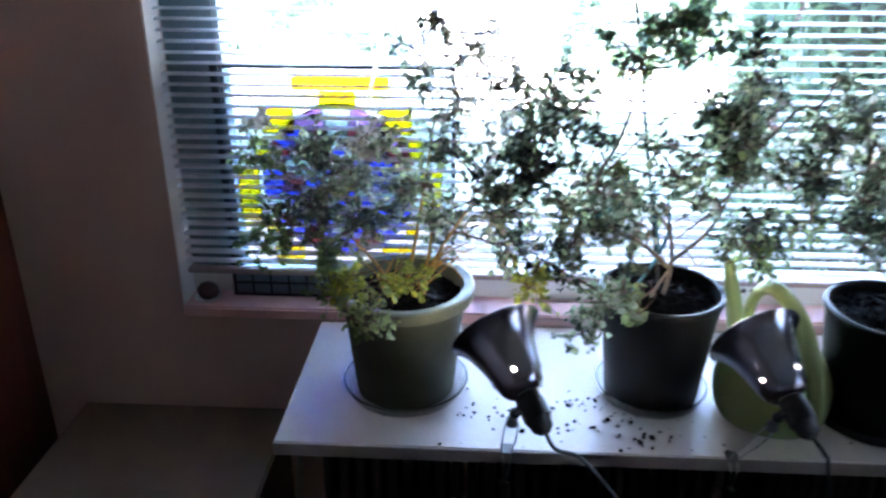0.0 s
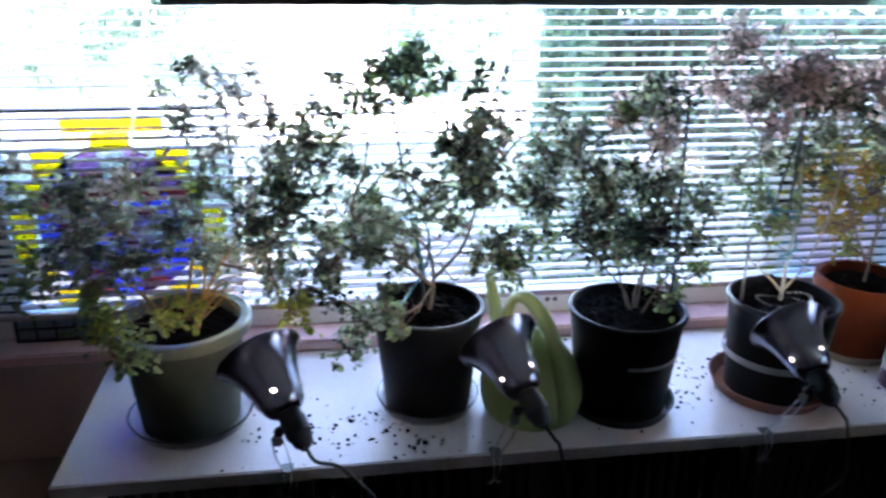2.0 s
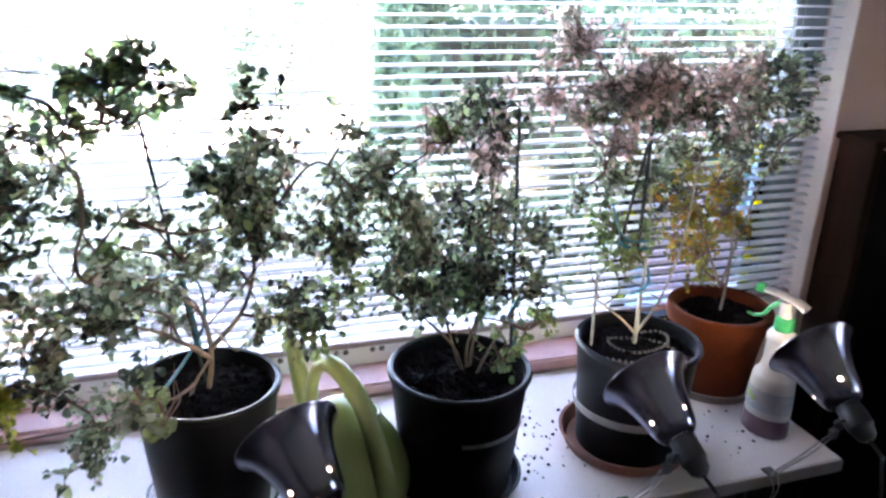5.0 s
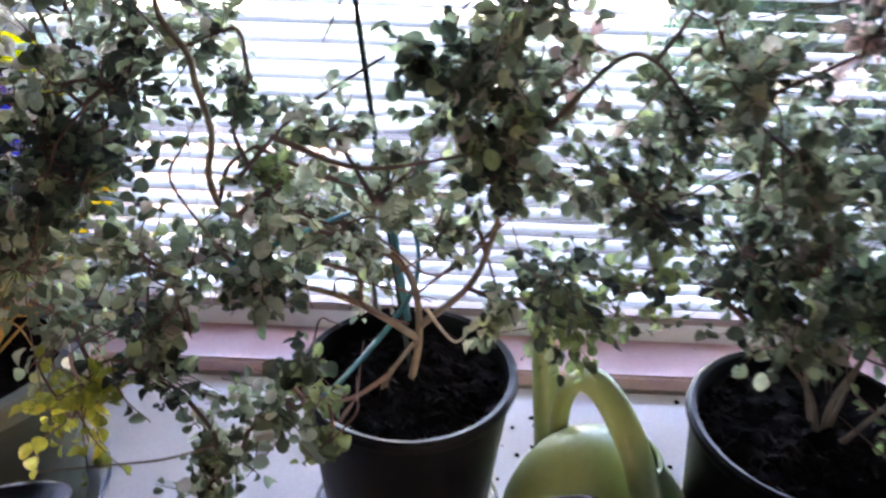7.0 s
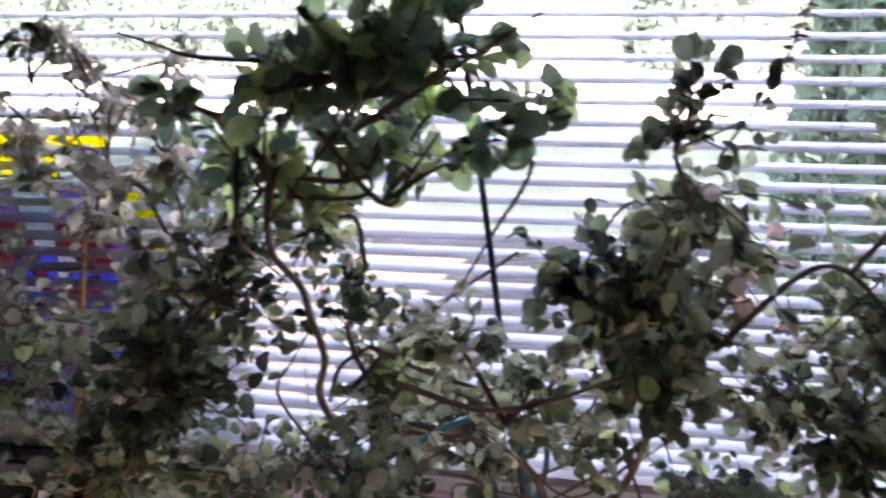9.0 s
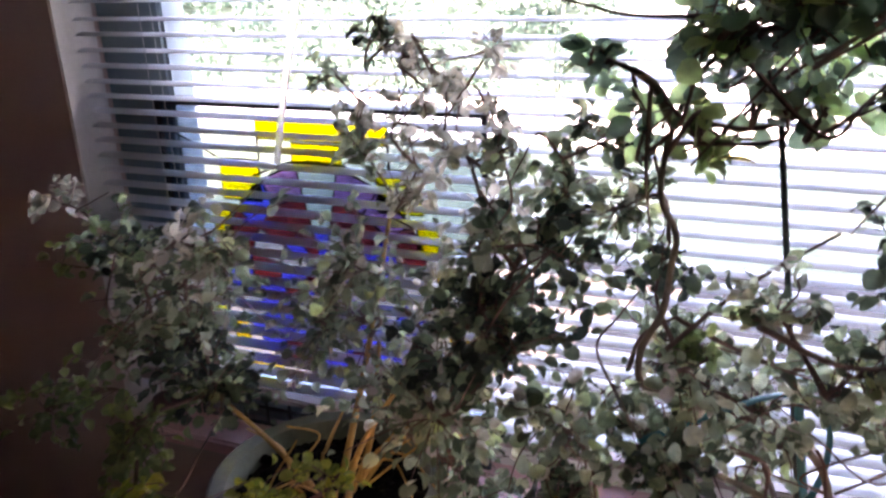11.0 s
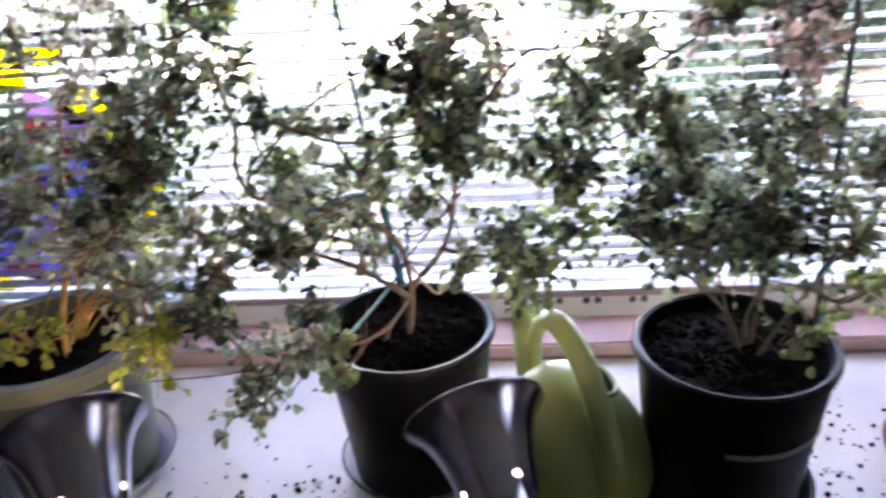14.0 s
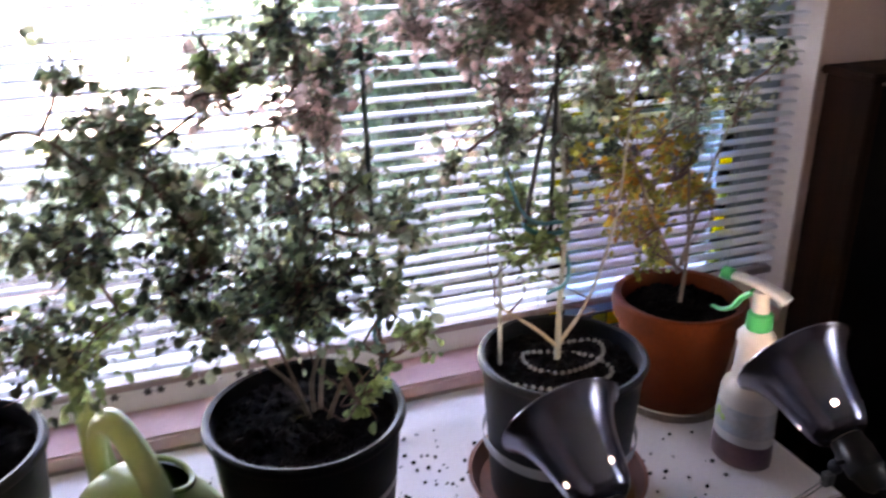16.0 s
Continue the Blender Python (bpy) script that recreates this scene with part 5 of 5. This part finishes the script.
    part("ball_joint", joint, BLACK, lamp)
    e = j + Vector((-0.004, 0.004, -0.020))
    part("clamp_block", box(e - Vector((0.009, 0.006, 0.011)), e + Vector((0.009, 0.006, 0.011)), 0.003), CLAMP, lamp)
    for s in (-1, 1):
        part("clamp_wire", tube(spline([e + Vector((s * 0.010, 0, -0.002)), Vector((e.x + s * 0.012, (e.y - 0.008) / 2, e.z * 0.5)), Vector((e.x + s * 0.009, -0.008, 0.010)), Vector((e.x + s * 0.006, -0.016, -0.020)), Vector((e.x - 0.004 + s * 0.003, -0.012, -0.058))], 6), 0.0014, 6), STEEL, lamp, "bent steel wire")
        part("jaw_pad", box((e.x - 0.004 + s * 0.009 - 0.006, -0.016, -0.065), (e.x - 0.004 + s * 0.009 + 0.006, -0.008, -0.057), 0.002), CLAMP, lamp, "dull metal jaw pad")
    part("upper_jaw", box((e.x - 0.012, -0.009, 0.0005), (e.x + 0.012, 0.022, 0.004), 0.001), CLAMP, lamp)
    tail = m @ Vector((0, 0, -0.072))
    part("cable", tube(spline([tail, tail - axis * 0.03 + Vector((0.004, 0, 0)), tail + Vector((0.02 + reach * 0.35, -0.012, -0.05)), Vector((tail.x + 0.03 + reach, min(tail.y, -0.03), -0.008)), Vector((tail.x + 0.04 + reach, -0.04, -0.22)), Vector((tail.x + 0.03 + reach, -0.02, -0.66))], 6), 0.0034, 8), BLACK, lamp, "black cable")
    return lamp


BULB = material("lit_frosted_bulb", (0.85, 0.83, 0.78), 0.4, vary=0.05, bump=0)
BULB.node_tree.nodes["Principled BSDF"].inputs["Emission Color"].default_value = (1.0, 0.85, 0.67, 1)
BULB.node_tree.nodes["Principled BSDF"].inputs["Emission Strength"].default_value = 0.45
clip_lamp((0.340, 1.205, 1.050), (-0.41, 0.70, 0.52), 4, 0.14)
clip_lamp((0.790, 1.237, 1.036), (-0.29, 0.84, 0.46), 44)
clip_lamp((1.430, 1.288, 1.004), (-0.06, 0.90, 0.43), 22)
clip_lamp((1.772, 1.266, 1.030), (0.03, 0.88, 0.47), -20)

# ---- hanging light fixture above the plants ----
fixture = thing("hanging_light", (0.86, 1.40, 1.652), "unlit grey metal strip light hanging on cords above the plants", "strip light")
part("housing", box((-0.66, -0.06, 0), (0.66, 0.06, 0.075), 0.01), FIXTURE, fixture)
for x in (-0.62, 0.62):
    part("cord", tube([(x, 0, 0.075), (x, 0, 0.848)], 0.002, 6), BLACK, fixture, "dark hanging cord")

# ---- furniture at the sides ----
chest = thing("low_chest", (-0.47, 1.49, 0), "low cream painted chest beside the radiator", "chest")
part("body", box((-0.27, -0.28, 0.06), (0.27, 0.275, 0.455), 0.006), CHEST, chest)
part("top", box((-0.285, -0.295, 0.456), (0.285, 0.278, 0.482), 0.006), CHEST, chest)
part("plinth", box((-0.25, -0.26, 0), (0.25, 0.26, 0.059), 0.003), CHEST, chest)
for x in (-0.135, 0.135):
    door = part("door", box((x - 0.128, -0.296, 0.08), (x + 0.128, -0.281, 0.44), 0.004), CHEST, chest)
    part("knob", lathe([(0, 0), (0.006, 0), (0.006, 0.012), (0.013, 0.018), (0.010, 0.026), (0, 0.028)], 16, m=pose(x + (0.10 if x < 0 else -0.10), -0.296, 0.27, 90, 0, 0)), STEEL, door)
wardrobe = thing("wardrobe", (-0.91, 1.35, 0), "tall dark red wooden wardrobe side in the corner", "wardrobe")
part("body", box((-0.085, -0.42, 0.0), (0.06, 0.41, 2.0), 0.006), WARDROBE, wardrobe)
part("cornice", box((-0.088, -0.44, 2.001), (0.075, 0.415, 2.05), 0.01), WARDROBE, wardrobe)
shelf = thing("bookcase", (2.62, 1.705, 0), "dark brown wooden cabinet beside the window, its front blackened for shade", "cabinet")
part("side_panel", box((-0.37, -0.055, 0), (-0.345, 0.065, 1.30), 0.003), BOOKCASE, shelf)
part("side_panel", box((0.345, -0.055, 0), (0.37, 0.065, 1.30), 0.003), BOOKCASE, shelf)
part("top", box((-0.385, -0.065, 1.301), (0.385, 0.066, 1.318), 0.004), BOOKCASE, shelf)
part("front", box((-0.344, -0.05, 0.02), (0.344, -0.035, 1.29), 0.002), NIGHT, shelf, "front panel blackened for shade")

# ---- soil crumbs scattered on the board ----
crumbs = bmesh.new()
rr = random.Random(8)
for _ in range(330):
    cx, cy = rr.choice([(0.55, 1.42), (0.48, 1.34), (0.70, 1.33), (1.27, 1.50), (1.24, 1.42), (1.32, 1.58), (1.70, 1.42), (0.86, 1.6), (0.40, 1.40)])
    x, y = cx + rr.gauss(0, 0.09), cy + rr.gauss(0, 0.06)
    if not (1.28 < y < 1.755 and -0.07 < x < 1.94):
        continue
    s = rr.uniform(0.0012, 0.0042) * (1.4 if rr.random() < 0.12 else 1)
    made = bmesh.ops.create_icosphere(crumbs, subdivisions=1, radius=s, matrix=Matrix.Translation((x, y, BENCH_Z + s * 0.35)))
    for v in made["verts"]:
        v.co += Vector((rr.uniform(-1, 1), rr.uniform(-1, 1), rr.uniform(-0.4, 0.4))) * s * 0.4
        v.co.z = max(v.co.z, BENCH_Z + 0.0001)
tagged(link("soil_crumbs", crumbs, SOIL), "dark crumbs of soil scattered on the board", "soil", kind="stuff")

# ---- the garden: hedge on the right, sunlit bushes far on the left ----
def hedge(name, lo, hi, count, size, mat, seed, label, lump=0.35, core_mat=None):
    """A leafy hedge: a solid box added to block light, and a coat of small leaf blades over an uneven surface."""
    rr = random.Random(seed)
    ob = thing(name, ((lo[0] + hi[0]) / 2, (lo[1] + hi[1]) / 2, lo[2]), label, "hedge")
    o = ob.matrix_basis.translation
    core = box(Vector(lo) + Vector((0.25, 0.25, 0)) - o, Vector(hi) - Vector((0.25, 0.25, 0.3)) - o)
    part("blocking_core", core, core_mat, ob)
    vs, fs = [], []
    for k in range(count):
        p = Vector((rr.uniform(lo[0], hi[0]), rr.uniform(lo[1], hi[1]), rr.uniform(lo[2], hi[2])))
        f = rr.random()
        if f < 0.55:
            p.y = lo[1] + abs(rr.gauss(0, 0.12))
        elif f < 0.75:
            p.z = hi[2] - abs(rr.gauss(0, 0.12))
        else:
            p.x = lo[0] + abs(rr.gauss(0, 0.12))
        w = noise.noise(p * 1.7) * lump + noise.noise(p * 4.5) * lump * 0.4
        p += Vector((w * 0.6, w, w * 0.6))
        s = size * rr.uniform(0.6, 1.4)
        a = Vector((rr.gauss(0, 1), rr.gauss(0, 1), rr.gauss(0, 1))).normalized()
        b = a.cross(Vector((rr.gauss(0, 1), rr.gauss(0, 1), rr.gauss(0, 1)))).normalized()
        n = len(vs)
        vs += [tuple(p - o - a * s), tuple(p - o + b * s * 0.45), tuple(p - o + a * s), tuple(p - o - b * s * 0.45)]
        fs.append((n, n + 1, n + 2, n + 3))
    me = bpy.data.meshes.new("foliage")
    me.from_pydata(vs, [], fs)
    me.materials.append(mat)
    fo = new("foliage", me)
    fo.parent, fo["kind"] = ob, "stuff"
    return ob


# dark filler box, added to block light behind the hedge leaves
HEDGE_CORE = material("dark_hedge_filler", (0.03, 0.035, 0.02), 0.95, vary=0.4, scale=6)
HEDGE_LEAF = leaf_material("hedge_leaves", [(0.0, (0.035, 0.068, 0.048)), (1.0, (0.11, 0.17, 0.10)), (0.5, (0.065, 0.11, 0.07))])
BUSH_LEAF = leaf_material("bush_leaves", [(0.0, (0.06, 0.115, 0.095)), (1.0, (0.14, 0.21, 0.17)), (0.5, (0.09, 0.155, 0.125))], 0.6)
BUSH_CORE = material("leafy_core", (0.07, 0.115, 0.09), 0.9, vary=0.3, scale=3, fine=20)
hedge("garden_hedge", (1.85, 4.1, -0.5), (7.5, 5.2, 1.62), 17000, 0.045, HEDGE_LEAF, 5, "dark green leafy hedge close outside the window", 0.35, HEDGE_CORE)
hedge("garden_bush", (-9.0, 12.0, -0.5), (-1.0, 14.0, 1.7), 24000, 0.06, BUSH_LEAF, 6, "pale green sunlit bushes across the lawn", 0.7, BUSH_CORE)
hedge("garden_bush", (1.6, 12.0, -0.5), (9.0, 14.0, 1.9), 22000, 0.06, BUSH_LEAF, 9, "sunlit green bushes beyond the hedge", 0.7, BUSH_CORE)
# a pale blossom head close outside the window
PETAL = leaf_material("peach_petals", [(0.0, (0.60, 0.46, 0.40)), (1.0, (0.88, 0.80, 0.74)), (0.5, (0.80, 0.66, 0.60))], 0.5)
bloom = thing("garden_flower", (2.04, 3.5, -0.5), "pale peach blossom head on a thin stem outside", "flower")
part("stalk", tube(spline([(0.05, 0.02, 0), (0.02, 0.0, 0.6), (0, 0, 1.2)], 6), (0.006, 0.004), 6), TWIG, bloom)
rr = random.Random(41)
vs, fs = [], []
for k in range(260):
    d = Vector((rr.gauss(0, 1), rr.gauss(0, 1), rr.gauss(0, 1))).normalized()
    p = Vector((d.x * 0.10, d.y * 0.08, 1.24 + d.z * 0.065))
    u = d.cross(Vector((rr.gauss(0, 1), rr.gauss(0, 1), rr.gauss(0, 1)))).normalized() * 0.014
    w = d.cross(u).normalized() * 0.012 + d * rr.uniform(-0.006, 0.008)
    n = len(vs)
    vs += [tuple(p - u), tuple(p - w), tuple(p + u), tuple(p + w)]
    fs.append((n, n + 1, n + 2, n + 3))
me = bpy.data.meshes.new("petals")
me.from_pydata(vs, [], fs)
me.materials.append(PETAL)
head_of = new("petals", me)
head_of.parent, head_of["kind"] = bloom, "stuff"
# pale bare canes in front of the hedge
CANE = material("pale_cane", (0.32, 0.31, 0.22), 0.7, vary=0.2, scale=20)
rr = random.Random(12)
canes = thing("pale_canes", (2.5, 3.85, -0.5), "thin pale bare canes in front of the hedge", "shrub")
for k in range(3):
    x, lean = rr.uniform(-0.35, 0.6), rr.uniform(-0.15, 0.4)
    part("cane", tube(spline([(x, 0, 0), (x + lean * 0.3, rr.uniform(-0.05, 0.05), 1.0), (x + lean, rr.uniform(-0.1, 0.1), rr.uniform(1.9, 2.5))], 6), (0.005, 0.0025), 6), CANE, canes)
